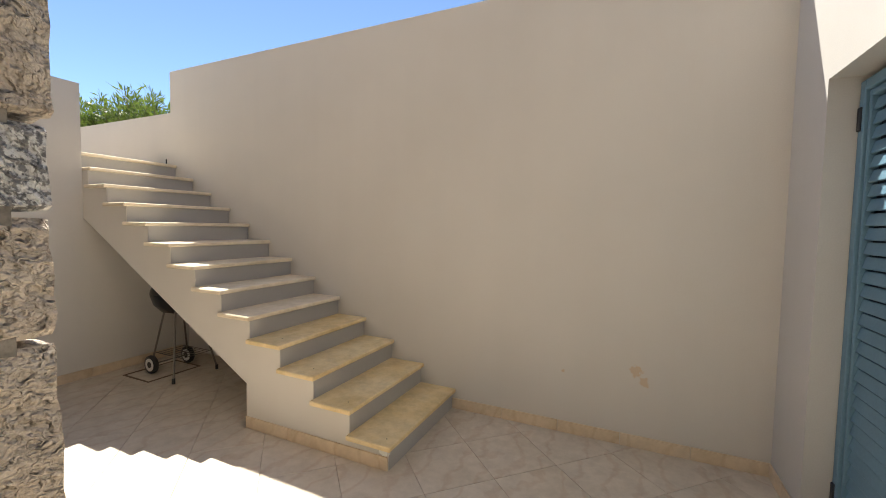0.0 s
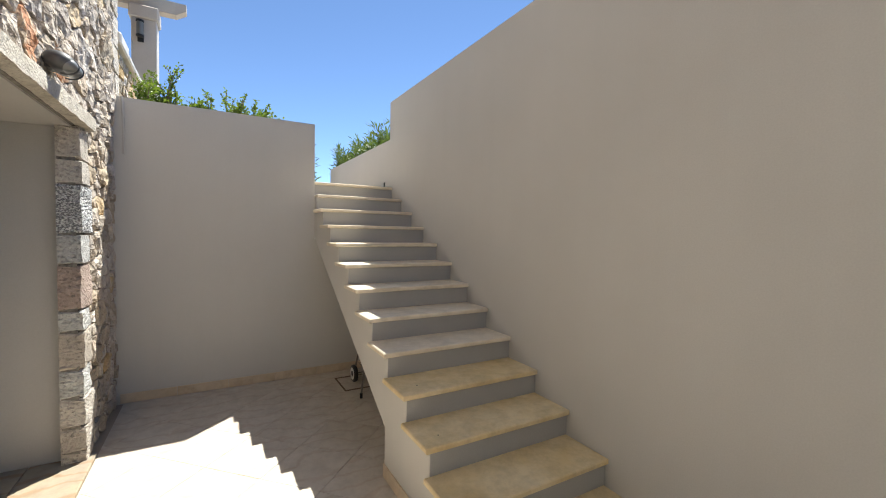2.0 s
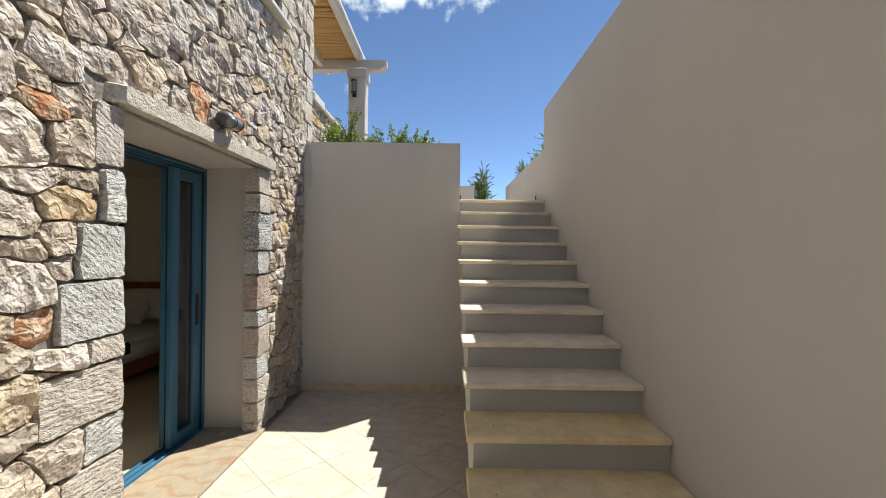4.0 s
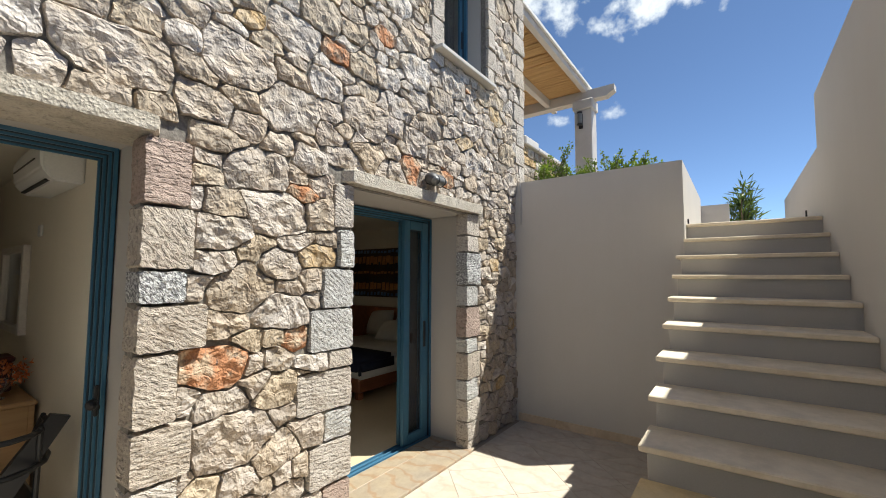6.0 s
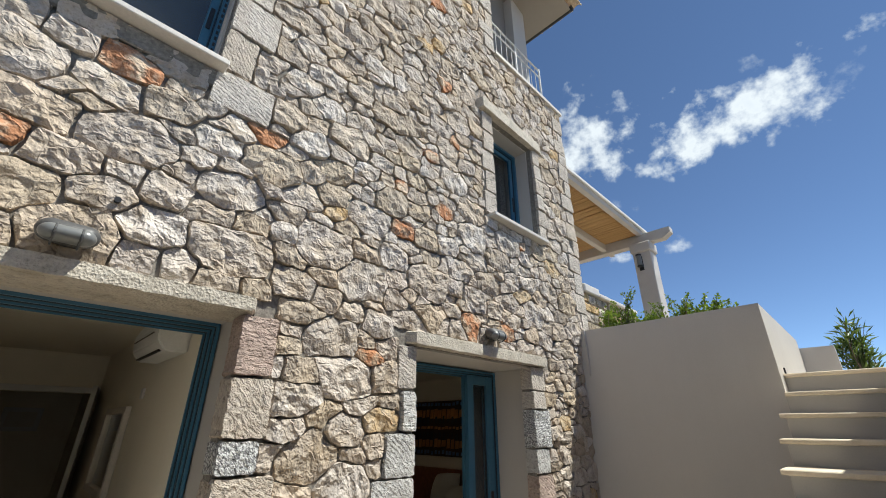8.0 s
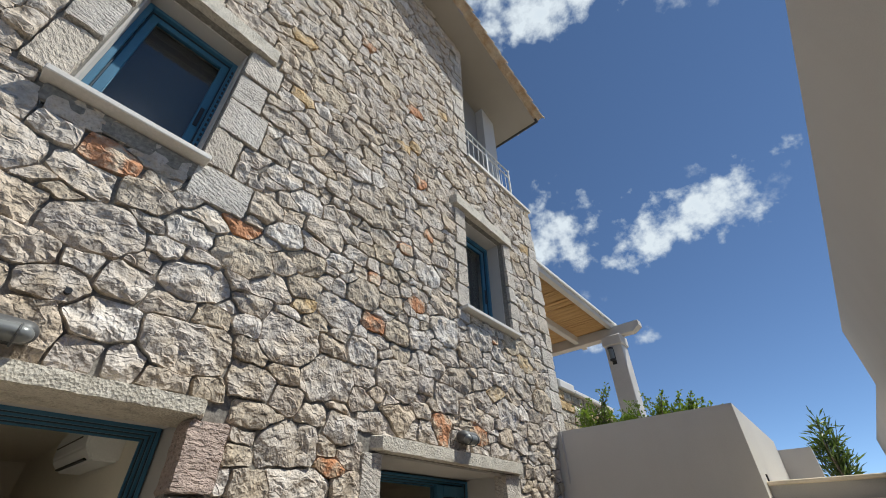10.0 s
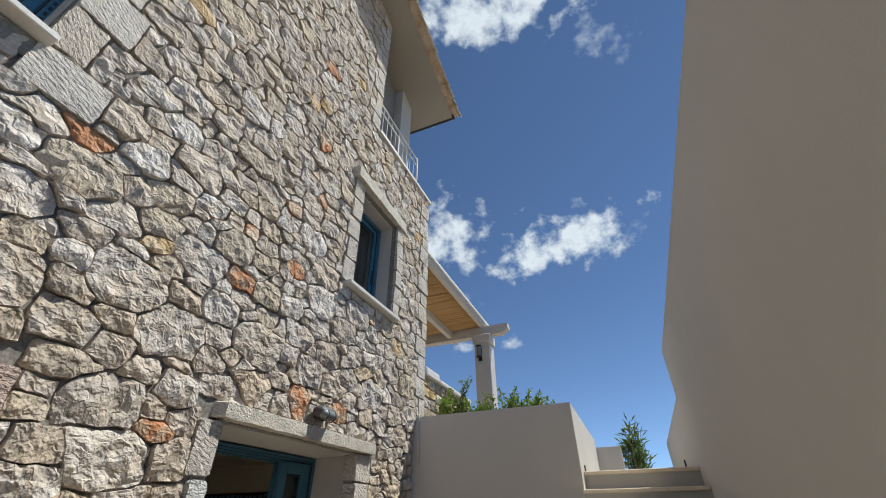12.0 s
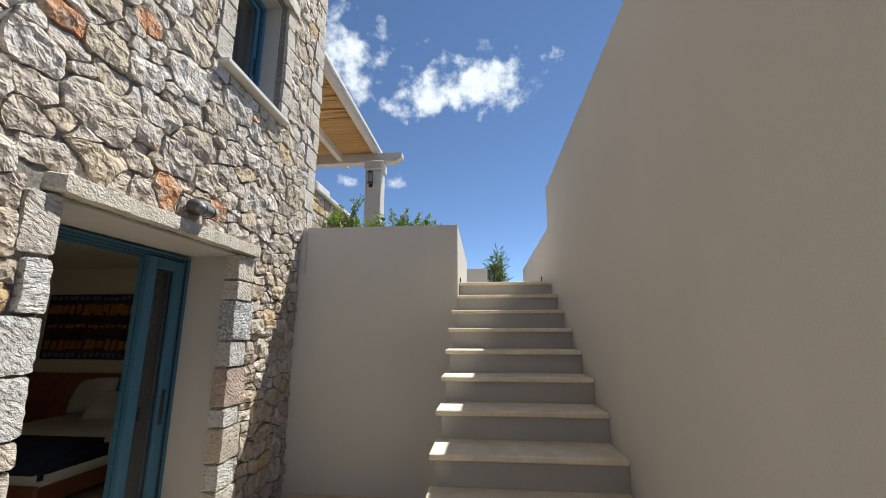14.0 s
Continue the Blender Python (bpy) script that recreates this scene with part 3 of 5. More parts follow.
# plaster linings of the openings
for i, (h, o) in enumerate(((HOLES[0], OPEN_A), (HOLES[1], OPEN_B))):
    bm = boxes(((h[0] - 0.002, -0.22, 0), (h[0] + 0.012, BACK - 0.10, h[3])), ((h[1] - 0.012, -0.22, 0), (h[1] + 0.002, BACK - 0.10, h[3])), ((h[0], -0.22, h[3] - 0.012), (h[1], BACK - 0.02, h[3] + 0.002)))
    setting("trim_%d" % (i + 1), bm, REVEAL, "smooth grey plaster reveal of the doorway", "reveal")
for i, h in enumerate((WIN_A, WIN_B)):
    bm = boxes(((h[0] - 0.01, -0.22, h[2]), (h[0] + 0.012, BACK - 0.06, h[3])), ((h[1] - 0.012, -0.22, h[2]), (h[1] + 0.01, BACK - 0.06, h[3])), ((h[0], -0.22, h[3] - 0.012), (h[1], BACK - 0.06, h[3] + 0.01)))
    setting("trim_%d" % (i + 3), bm, REVEAL, "smooth grey plaster reveal of the window", "reveal")

# ---- lower rooms ----
setting("floor_rooms", boxes(((-6.3, -6.5, -0.2), (4.7, -0.2, 0.0))), ROOM_FLOOR, "warm beige polished tile floor of the rooms", "floor")
setting("ceiling", boxes(((-6.3, -6.5, 2.58), (4.7, -0.22, 2.68))), ROOM_WALL, "cream painted ceiling of the lower rooms", "ceiling")
for lo, hi in (((-1.1, -4.55, 0), (-0.95, -0.22, 2.58)), ((-6.3, -4.7, 0), (-0.95, -4.55, 2.58)), ((-6.3, -4.55, 0), (-6.12, -0.22, 2.58)), ((-6.3, -0.22, 0), (CORNER_X, -0.05, 2.62))):
    setting("wall_bedroom", boxes((lo, hi)), ROOM_WALL, "cream painted bedroom wall", "wall")
for lo, hi in (((1.5, -6.5, 0), (1.65, -0.22, 2.58)), ((-1.1, -6.5, 0), (1.5, -6.4, 2.58)), ((0.0, -4.7, 0), (1.5, -4.6, 2.58)), ((-0.948, -4.7, 2.1), (0.0, -4.6, 2.58)), ((-1.1, -6.4, 0), (-0.95, -4.7, 2.58))):
    setting("wall_sitting_room", boxes((lo, hi)), ROOM_WALL, "cream painted wall of the desk room", "wall")

# ---- facing stones ----
from mathutils.geometry import delaunay_2d_cdt

rng = random.Random(11)


def clip(poly, px, pz, nx, nz):
    """Keep the side of a convex polygon where (p - point) . n <= 0."""
    out = []
    for i, a in enumerate(poly):
        b = poly[(i + 1) % len(poly)]
        da, db = (a[0] - px) * nx + (a[1] - pz) * nz, (b[0] - px) * nx + (b[1] - pz) * nz
        if da <= 0:
            out.append(a)
        if (da < 0 < db) or (db < 0 < da):
            t = da / (da - db)
            out.append((a[0] + t * (b[0] - a[0]), a[1] + t * (b[1] - a[1])))
    return out


def area(p):
    return 0.5 * abs(sum(p[i][0] * p[(i + 1) % len(p)][1] - p[(i + 1) % len(p)][0] * p[i][1] for i in range(len(p))))


def inset(poly, d):
    """Shrink a convex polygon by d."""
    cx, cz = sum(p[0] for p in poly) / len(poly), sum(p[1] for p in poly) / len(poly)
    out = poly
    for i, a in enumerate(poly):
        b = poly[(i + 1) % len(poly)]
        ex, ez = b[0] - a[0], b[1] - a[1]
        n = math.hypot(ex, ez)
        if n < 1e-6:
            continue
        nx, nz = ez / n, -ex / n
        if (cx - a[0]) * nx + (cz - a[1]) * nz > 0:
            nx, nz = -nx, -nz
        out = clip(out, a[0] - nx * d, a[1] - nz * d, nx, nz)
        if len(out) < 3:
            return []
    return out


def soften(poly, step, wobble, r):
    """Cut the corners of an outline, then resample it with a slight wobble."""
    pts = []
    n = len(poly)
    for i in range(n):
        a, b, c = poly[i - 1], poly[i], poly[(i + 1) % n]
        la, lc = math.dist(a, b), math.dist(b, c)
        k = min(0.3, 0.012 / max(la, 1e-4)), min(0.3, 0.012 / max(lc, 1e-4))
        pts.append((b[0] + (a[0] - b[0]) * k[0], b[1] + (a[1] - b[1]) * k[0]))
        pts.append((b[0] + (c[0] - b[0]) * k[1], b[1] + (c[1] - b[1]) * k[1]))
    out = []
    for i, a in enumerate(pts):
        b = pts[(i + 1) % len(pts)]
        m = max(1, round(math.dist(a, b) / step))
        for j in range(m):
            t = j / m
            out.append((a[0] + (b[0] - a[0]) * t + r.uniform(-wobble, wobble), a[1] + (b[1] - a[1]) * t + r.uniform(-wobble, wobble)))
    return out


def clearance(x, z):
    """How far a point of the facade lies from the nearest opening or dressed stone."""
    return min(math.hypot(max(a - x, 0, x - b), max(c - z, 0, z - d)) for a, b, c, d in obstacles if a - 0.2 < x < b + 0.2 and c - 0.2 < z < d + 0.2) if any(a - 0.2 < x < b + 0.2 and c - 0.2 < z < d + 0.2 for a, b, c, d in obstacles) else 1.0


def inside(ring, x, z, pad):
    """Whether a point lies inside a convex-ish outline, at least pad from every edge."""
    for i, a in enumerate(ring):
        c = ring[(i + 1) % len(ring)]
        ex, ez = c[0] - a[0], c[1] - a[1]
        n = math.hypot(ex, ez)
        if n > 1e-6 and ((x - a[0]) * ez - (z - a[1]) * ex) / n > -pad:
            return False
    return True


def stone_geometry(poly, proud, r, rough=0.010, step=0.045, wobble=0.004, edge=0.0045, back=-0.035, grid=0.036, straight=True):
    """Verts (x, out, z) and faces of one stone: straight sides, a chipped arris and a hewn front of small facets."""
    ring = soften(poly, step, wobble, r)
    n = len(ring)
    cx, cz = sum(p[0] for p in ring) / n, sum(p[1] for p in ring) / n
    size = max(0.03, min(max(p[0] for p in ring) - min(p[0] for p in ring), max(p[1] for p in ring) - min(p[1] for p in ring)) / 2)
    tilt = r.uniform(-0.035, 0.035), r.uniform(-0.05, 0.03)

    def out(x, z):
        bumps = 1.2 * noise.noise((x * 8, z * 8, cx * 7)) + 0.9 * noise.noise((x * 21, z * 21, cz * 5))
        return proud + tilt[0] * (x - cx) + tilt[1] * (z - cz) + rough * (bumps + r.uniform(-0.25, 0.25))

    e = min(0.35, edge / size)
    front = [(x + (cx - x) * e, z + (cz - z) * e) for x, z in ring]
    flat = ccw(poly)[::-1]
    pts = [Vector(p) for p in front]
    x = min(p[0] for p in front) + grid * 0.5
    while x < max(p[0] for p in front):
        z = min(p[1] for p in front) + grid * 0.5
        while z < max(p[1] for p in front):
            q = (x + r.uniform(-0.4, 0.4) * grid, z + r.uniform(-0.4, 0.4) * grid)
            if inside(flat, q[0], q[1], grid * 0.45 + edge):
                pts.append(Vector(q))
            z += grid
        x += grid
    co, _, tris, *_ = delaunay_2d_cdt(pts, [], [list(range(n))], 1, 1e-5)
    def bend(x, z):
        """A gentle drift of the joints, none beside dressed stone and openings."""
        k = 0.0 if straight else min(1.0, max(0.0, clearance(x, z) / 0.12))
        return (x + k * (0.030 * noise.noise((x * 4.5, z * 4.5, 1.7)) + 0.014 * noise.noise((x * 13, z * 13, 4.2))),
                z + k * (0.030 * noise.noise((x * 4.5, z * 4.5, 8.3)) + 0.014 * noise.noise((x * 13, z * 13, 6.1))))

    verts = [(p[0], out(p[0], p[1]) - (rough * 0.35 if k < n else 0.0), p[1]) for k, p in enumerate(co)]
    faces = [tuple(f)[::-1] for f in tris]
    base = len(verts)
    verts += [(x, back, z) for x, z in ring]
    for i in range(n):
        k = (i + 1) % n
        faces.append((i, k, base + k, base + i)[::-1])
    moved = [bend(x, z) for x, _, z in verts]
    return [(p[0], v[1], p[1]) for p, v in zip(moved, verts)], faces


def ccw(poly):
    s = sum(poly[i][0] * poly[(i + 1) % len(poly)][1] - poly[(i + 1) % len(poly)][0] * poly[i][1] for i in range(len(poly)))
    return poly if s < 0 else poly[::-1]


def stone_object(name, geo, mat, parent, label=""):
    verts, faces = geo
    me = bpy.data.meshes.new(name)
    me.from_pydata([(x, FACE - 0.02 + o, z) for x, o, z in verts], [], faces)
    me.materials.append(mat)
    ob = new(name, me)
    ob.parent = parent
    return tagged(ob, label)


# dressed blocks: jambs, quoins, lintels as (x0, x1, z0, z1)
def rect(x0, x1, z0, z1):
    return (min(x0, x1), max(x0, x1), min(z0, z1), max(z0, z1))


blocks = []     # (rectangle, material)
zs = [2.25, 1.945, 1.68, 1.424, 1.16, 1.041, 0.79, 0.60, 0.34, 0.0]
for (hi, lo), w, m in zip(zip(zs, zs[1:]), (0.17, 0.13, 0.25, 0.34, 0.20, 0.42, 0.22, 0.33, 0.22), (DRESSED, DRESSED_WHITE, DRESSED_WHITE, DRESSED_WHITE, DRESSED, DRESSED, DRESSED_WHITE, DRESSED, DRESSED_PINK)):
    blocks.append((rect(-2.10, -2.10 + w, lo, hi), m))
zs = [2.25, 2.03, 1.866, 1.543, 1.341, 1.039, 0.896, 0.645, 0.453, 0.256, 0.09, 0.0]
for (hi, lo), w, m in zip(zip(zs, zs[1:]), (0.25, 0.22, 0.26, 0.21, 0.25, 0.20, 0.26, 0.22, 0.26, 0.21, 0.24), (DRESSED, DRESSED, SPECKLED, DRESSED_WHITE, DRESSED_PINK, DRESSED_WHITE, DRESSED, DRESSED_WHITE, DRESSED, DRESSED, DRESSED)):
    blocks.append((rect(-3.52 - w, -3.52, lo, hi), m))
zs = [2.262, 1.945, 1.655, 1.498, 1.285, 0.963, 0.722, 0.42, 0.2, 0.0]
for (hi, lo), w, m in zip(zip(zs, zs[1:]), (0.20, 0.225, 0.20, 0.30, 0.18, 0.25, 0.2, 0.28, 0.22), (DRESSED_PINK, DRESSED_WARM, SPECKLED, DRESSED_WARM, DRESSED_WARM, DRESSED_WARM, DRESSED, DRESSED_WARM, DRESSED)):
    blocks.append((rect(-0.865 - w, -0.865, lo, hi), m))
z = 0.0
for h, w in ((0.28, 0.2), (0.3, 0.19), (0.24, 0.2), (0.33, 0.18), (0.26, 0.2), (0.3, 0.19), (0.3, 0.2), (0.26, 0.2)):
    blocks.append((rect(0.66, 0.66 + w - 0.01, z, min(z + h, 2.262)), DRESSED))
    z += h
for win, left, right in ((WIN_A, (0.20, 0.17, 0.21, 0.18, 0.20), (0.16, 0.20, 0.15, 0.19, 0.17, 0.15)), (WIN_B, (0.2, 0.2, 0.2), (0.20, 0.30, 0.22, 0.28))):
    for side, edge, ws in ((1, win[1], left), (-1, win[0], right)):
        for i, w in enumerate(ws):
            a, b = win[2] + (win[3] - win[2]) * i / len(ws), win[2] + (win[3] - win[2]) * (i + 1) / len(ws)
            blocks.append((rect(edge, edge + side * w, a, b), DRESSED))
blocks.append((rect(WIN_B[0] - 0.36, WIN_B[0], 3.43, 3.69), DRESSED))
z, i = 2.76, 0
while z < 5.9:
    h = rng.uniform(0.17, 0.29)
    blocks.append((rect(CORNER_X, CORNER_X + (0.16, 0.26, 0.2, 0.3)[i % 4], z, min(z + h, LOGGIA_Z - 0.02)), DRESSED))
    z, i = z + h, i + 1
z = LOGGIA_Z
while z < 8.6:
    h = rng.uniform(0.17, 0.29)
    blocks.append((rect(LOGGIA_X, LOGGIA_X + (0.16, 0.26, 0.2, 0.3)[i % 4], z, z + h), DRESSED))
    z, i = z + h, i + 1
lintels = [rect(-3.885, -1.925, 2.25, 2.355), rect(-1.047, 0.85, 2.262, 2.35), rect(-4.19, -2.87, 4.99, 5.15), rect(-0.67, 0.44, 4.98, 5.15)]
openings = [OPEN_A, OPEN_B, WIN_A, WIN_B]
sills = [rect(-3.99, -3.0, 3.645, 3.685), rect(-0.485, 0.32, 3.66, 3.70)]
obstacles = [b for b, _ in blocks] + lintels + openings + sills + [rect(0.86, 2.0, 0.0, 3.2), rect(-6, CORNER_X, 0, 7), rect(-6, LOGGIA_X, LOGGIA_Z, 10)]

# iron-stained and ochre stones: place and half size
rust_spots = {(-0.81, 3.42): 0.085, (-0.075, 3.445): 0.11, (0.23, 2.84): 0.09, (-2.25, 6.07): 0.10, (-2.376, 4.93): 0.085, (-2.215, 3.956): 0.08, (-2.522, 4.305): 0.065,
              (-2.39, 3.455): 0.08, (-1.87, 3.50): 0.045, (-1.95, 3.11): 0.075, (-3.556, 3.49): 0.05, (-2.685, 2.505): 0.10, (-3.165, 2.495): 0.095, (-1.69, 2.118): 0.06,
              (-1.69, 1.247): 0.085, (-1.213, 1.19): 0.145, (-1.444, 6.47): 0.09}
ochre_spots = {(-0.93, 4.88): 0.09, (-2.107, 5.28): 0.08, (-2.27, 5.41): 0.07, (-1.355, 3.035): 0.06, (-4.13, 3.39): 0.11, (-3.49, 2.92): 0.08, (-4.56, 5.20): 0.09, (-4.085, 1.755): 0.08,
               (-0.77, 5.64): 0.08, (-2.78, 6.517): 0.09, (-1.787, 1.76): 0.085, (-1.795, 1.61): 0.07, (-1.0, 0.69): 0.09, (-4.5, 1.1): 0.08, (-4.2, 0.5): 0.08}
seeds = [(x, z, r) for spots in (rust_spots, ochre_spots) for (x, z), r in spots.items()]


def blocked(x, z, pad=0.03):
    return any(a - pad < x < b + pad and c - pad < z < d + pad for a, b, c, d in obstacles)


cells = {}
for s in seeds:
    cells.setdefault((int(s[0] // 0.4), int(s[1] // 0.4)), []).append(s)
for attempt in range(42000):
    x, z = rng.uniform(CORNER_X, 0.95), rng.uniform(0.0, 9.9)
    if z > roof_z(x) or blocked(x, z):
        continue
    r = rng.uniform(0.14, 0.185) if attempt < 500 else rng.uniform(0.10, 0.14) if attempt < 4000 else rng.uniform(0.075, 0.10) if attempt < 14000 else rng.uniform(0.042, 0.065)
    if x < -3.8 and z < 2.6:
        r *= 0.7
    elif z > 3.6 and x < -1.2:
        r *= 0.86
    key = (int(x // 0.4), int(z // 0.4))
    near = (s for i in (-1, 0, 1) for j in (-1, 0, 1) for s in cells.get((key[0] + i, key[1] + j), ()))
    if all(math.hypot((s[0] - x) * 0.84, (s[1] - z) * 1.22) > (s[2] + r) * 0.88 for s in near):
        s = (x, z, r)
        seeds.append(s)
        cells.setdefault(key, []).append(s)

polys = []
for x, z, r in seeds:
    poly = [(x - 0.45, z - 0.4), (x + 0.45, z - 0.4), (x + 0.45, z + 0.4), (x - 0.45, z + 0.4)]
    key = (int(x // 0.4), int(z // 0.4))
    for i in range(-2, 3):
        for j in range(-2, 3):
            for sx, sz, sr in cells.get((key[0] + i, key[1] + j), ()):
                if (sx, sz) == (x, z):
                    continue
                # weighted division: larger stones push the joint away
                dx, dz = sx - x, sz - z
                d2 = (dx * 0.84) ** 2 + (dz * 1.22) ** 2
                t = 0.5 + (r * r - sr * sr) / (2 * d2)
                t = min(0.8, max(0.2, t))
                # joints lean towards the level and the upright
                way = math.atan2(dz * 1.4884, dx * 0.7056)
                way -= 0.19 * math.sin(4 * way)
                poly = clip(poly, x + dx * t, z + dz * t, math.cos(way), math.sin(way))
                if len(poly) < 3:
                    break
            if len(poly) < 3:
                break
    if len(poly) < 3:
        continue
    for a, b, c, d in obstacles:
        if max(p[0] for p in poly) <= a or min(p[0] for p in poly) >= b or max(p[1] for p in poly) <= c or min(p[1] for p in poly) >= d:
            continue
        options = [clip(poly, a, 0, 1, 0), clip(poly, b, 0, -1, 0), clip(poly, 0, c, 0, 1), clip(poly, 0, d, 0, -1)]
        poly = max(options, key=lambda q: area(q) if len(q) > 2 else 0)
        if len(poly) < 3:
            break
    if len(poly) < 3:
        continue
    poly = clip(clip(poly, 0, 0.0, 0, -1), 0, roof_z(x) - 0.01, 0, 1)
    if len(poly) < 3:
        continue
    poly = inset(poly, rng.uniform(0.001, 0.004))
    if len(poly) > 2 and area(poly) > 0.0012:
        polys.append((x, z, ccw(poly)))

# chinking: small stones in what is left between the large ones
shapes = {}


def remember(poly):
    for gx in range(int(min(p[0] for p in poly) // 0.3), int(max(p[0] for p in poly) // 0.3) + 1):
        for gz in range(int(min(p[1] for p in poly) // 0.3), int(max(p[1] for p in poly) // 0.3) + 1):
            shapes.setdefault((gx, gz), []).append(poly)


def side(poly, x, z):
    """The edge of a convex polygon farthest on the outer side of a point: distance, a point on it, outward normal."""
    best = (-9.0, 0, 0, 0, 0)
    mx, mz = sum(p[0] for p in poly) / len(poly), sum(p[1] for p in poly) / len(poly)
    for i, a in enumerate(poly):
        c = poly[(i + 1) % len(poly)]
        ex, ez = c[0] - a[0], c[1] - a[1]
        n = math.hypot(ex, ez)
        if n < 1e-5:
            continue
        nx, nz = ez / n, -ex / n
        if (mx - a[0]) * nx + (mz - a[1]) * nz > 0:
            nx, nz = -nx, -nz
        d = (x - a[0]) * nx + (z - a[1]) * nz
        if d > best[0]:
            best = (d, a[0], a[1], nx, nz)
    return best


for _, _, poly in polys:
    remember(poly)
for a, b, c, d in obstacles:
    remember([(a, c), (b, c), (b, d), (a, d)])
for attempt in range(26000):
    x, z = rng.uniform(CORNER_X + 0.01, 0.9), rng.uniform(0.01, 9.0)
    if z > roof_z(x) - 0.03:
        continue
    near = [p for i in (-1, 0, 1) for j in (-1, 0, 1) for p in shapes.get((int(x // 0.3) + i, int(z // 0.3) + j), ())]
    if any(side(p, x, z)[0] < 0.008 for p in shapes.get((int(x // 0.3), int(z // 0.3)), ())):
        continue
    poly = [(x - 0.16, max(0, z - 0.11)), (x + 0.16, max(0, z - 0.11)), (x + 0.16, z + 0.11), (x - 0.16, z + 0.11)]
    for p in near:
        d, px, pz, nx, nz = side(p, x, z)
        if d > 0:
            poly = clip(poly, px, pz, -nx, -nz)
        if d <= 0 or len(poly) < 3:
            poly = []
            break
    if len(poly) < 3:
        continue
    poly = inset(poly, 0.003)
    if len(poly) > 2 and area(poly) > 0.0007:
        polys.append((x, z, ccw(poly)))
        remember(poly)

near_stones = sorted(range(len(polys)), key=lambda i: math.hypot(polys[i][0] + 1.7, (polys[i][1] - 1.9) * 0.9))
single = set(near_stones[:290])
joined = {}
for i, (x, z, poly) in enumerate(polys):
    mat = RUST if (x, z) in rust_spots else OCHRE if (x, z) in ochre_spots else RUBBLE
    size = math.sqrt(area(poly))
    geo = stone_geometry(poly, rng.uniform(0.014, 0.032) if size > 0.09 else rng.uniform(0.006, 0.022), rng, 0.009 + 0.040 * min(size, 0.22), 0.04, 0.005, straight=False)
    if i in single:
        stone_object("stone", geo, mat, house_wall)
    else:
        v, f = joined.setdefault(mat, ([], []))
        base = len(v)
        v.extend(geo[0])
        f.extend(tuple(a + base for a in q) for q in geo[1])
for mat, geo in joined.items():
    tagged(stone_object("rubble_stones", geo, mat, house_wall), "", "", "", "stuff")

for r, mat in blocks:
    poly = ccw(inset([(r[0], r[2]), (r[1], r[2]), (r[1], r[3]), (r[0], r[3])], rng.uniform(0.0015, 0.004)))
    deep = -0.10 if any(abs(r[k] - o[1 - k]) < 0.001 or abs(r[k] - o[k]) < 0.001 for o in openings for k in (0, 1)) else -0.04
    out_by = 0.05 if abs(r[1] - OPEN_B[0]) < 0.001 else rng.uniform(0.020, 0.034)
    geo = stone_geometry(poly, out_by, rng, 0.0065, 0.03, 0.0035, 0.005, deep)
    stone_object("dressed_stone", geo, mat, house_wall)
bm = boxes(*[((x0, FACE - 0.115, 0.0), (x1, FACE - 0.024, z)) for x0, x1, z in ((-1.0, -0.876, 2.235), (-2.089, -1.99, 2.235), (-3.62, -3.532, 2.235), (0.672, 0.85, 2.235))])
part("jamb_mortar", bm, MORTAR, house_wall, "recessed mortar between the jamb blocks")
for r in lintels:
    poly = ccw([(r[0], r[2]), (r[1], r[2]), (r[1], r[3]), (r[0], r[3])])
    geo = stone_geometry(poly, 0.062, rng, 0.004, 0.04, 0.003, 0.007, -0.26 if r == lintels[1] else -0.12)
    stone_object("lintel", geo, LINTEL, house_wall, "long pecked pale stone lintel")
for r in sills:
    bm = boxes(((r[0], 0.05, r[2]), (r[1], FACE + 0.085, r[3])), bev=0.006)
    part("window_sill", bm, SILL, house_wall, "projecting white marble sill")
    bm = boxes(((r[0] + 0.03, BACK - 0.02, r[2] - (0.12 if r[0] > -1 else 0.02)), (r[1] - 0.03, FACE - 0.002, r[2])), bev=0.008)
    part("sill_bed", bm, MORTAR, house_wall, "rough mortar bed under the sill")

# ---- doors and windows ----
def frame_rect(name, x0, x1, z0, z1, y0, y1, w, mat, parent, label=""):
    """Four mitred-looking members round a rectangle, as one part."""
    bm = boxes(((x0, y0, z0), (x0 + w, y1, z1)), ((x1 - w, y0, z0), (x1, y1, z1)), ((x0 + w, y0, z1 - w), (x1 - w, y1, z1)), ((x0 + w, y0, z0), (x1 - w, y1, z0 + w)), bev=0.003)
    return part(name, bm, mat, parent, label)


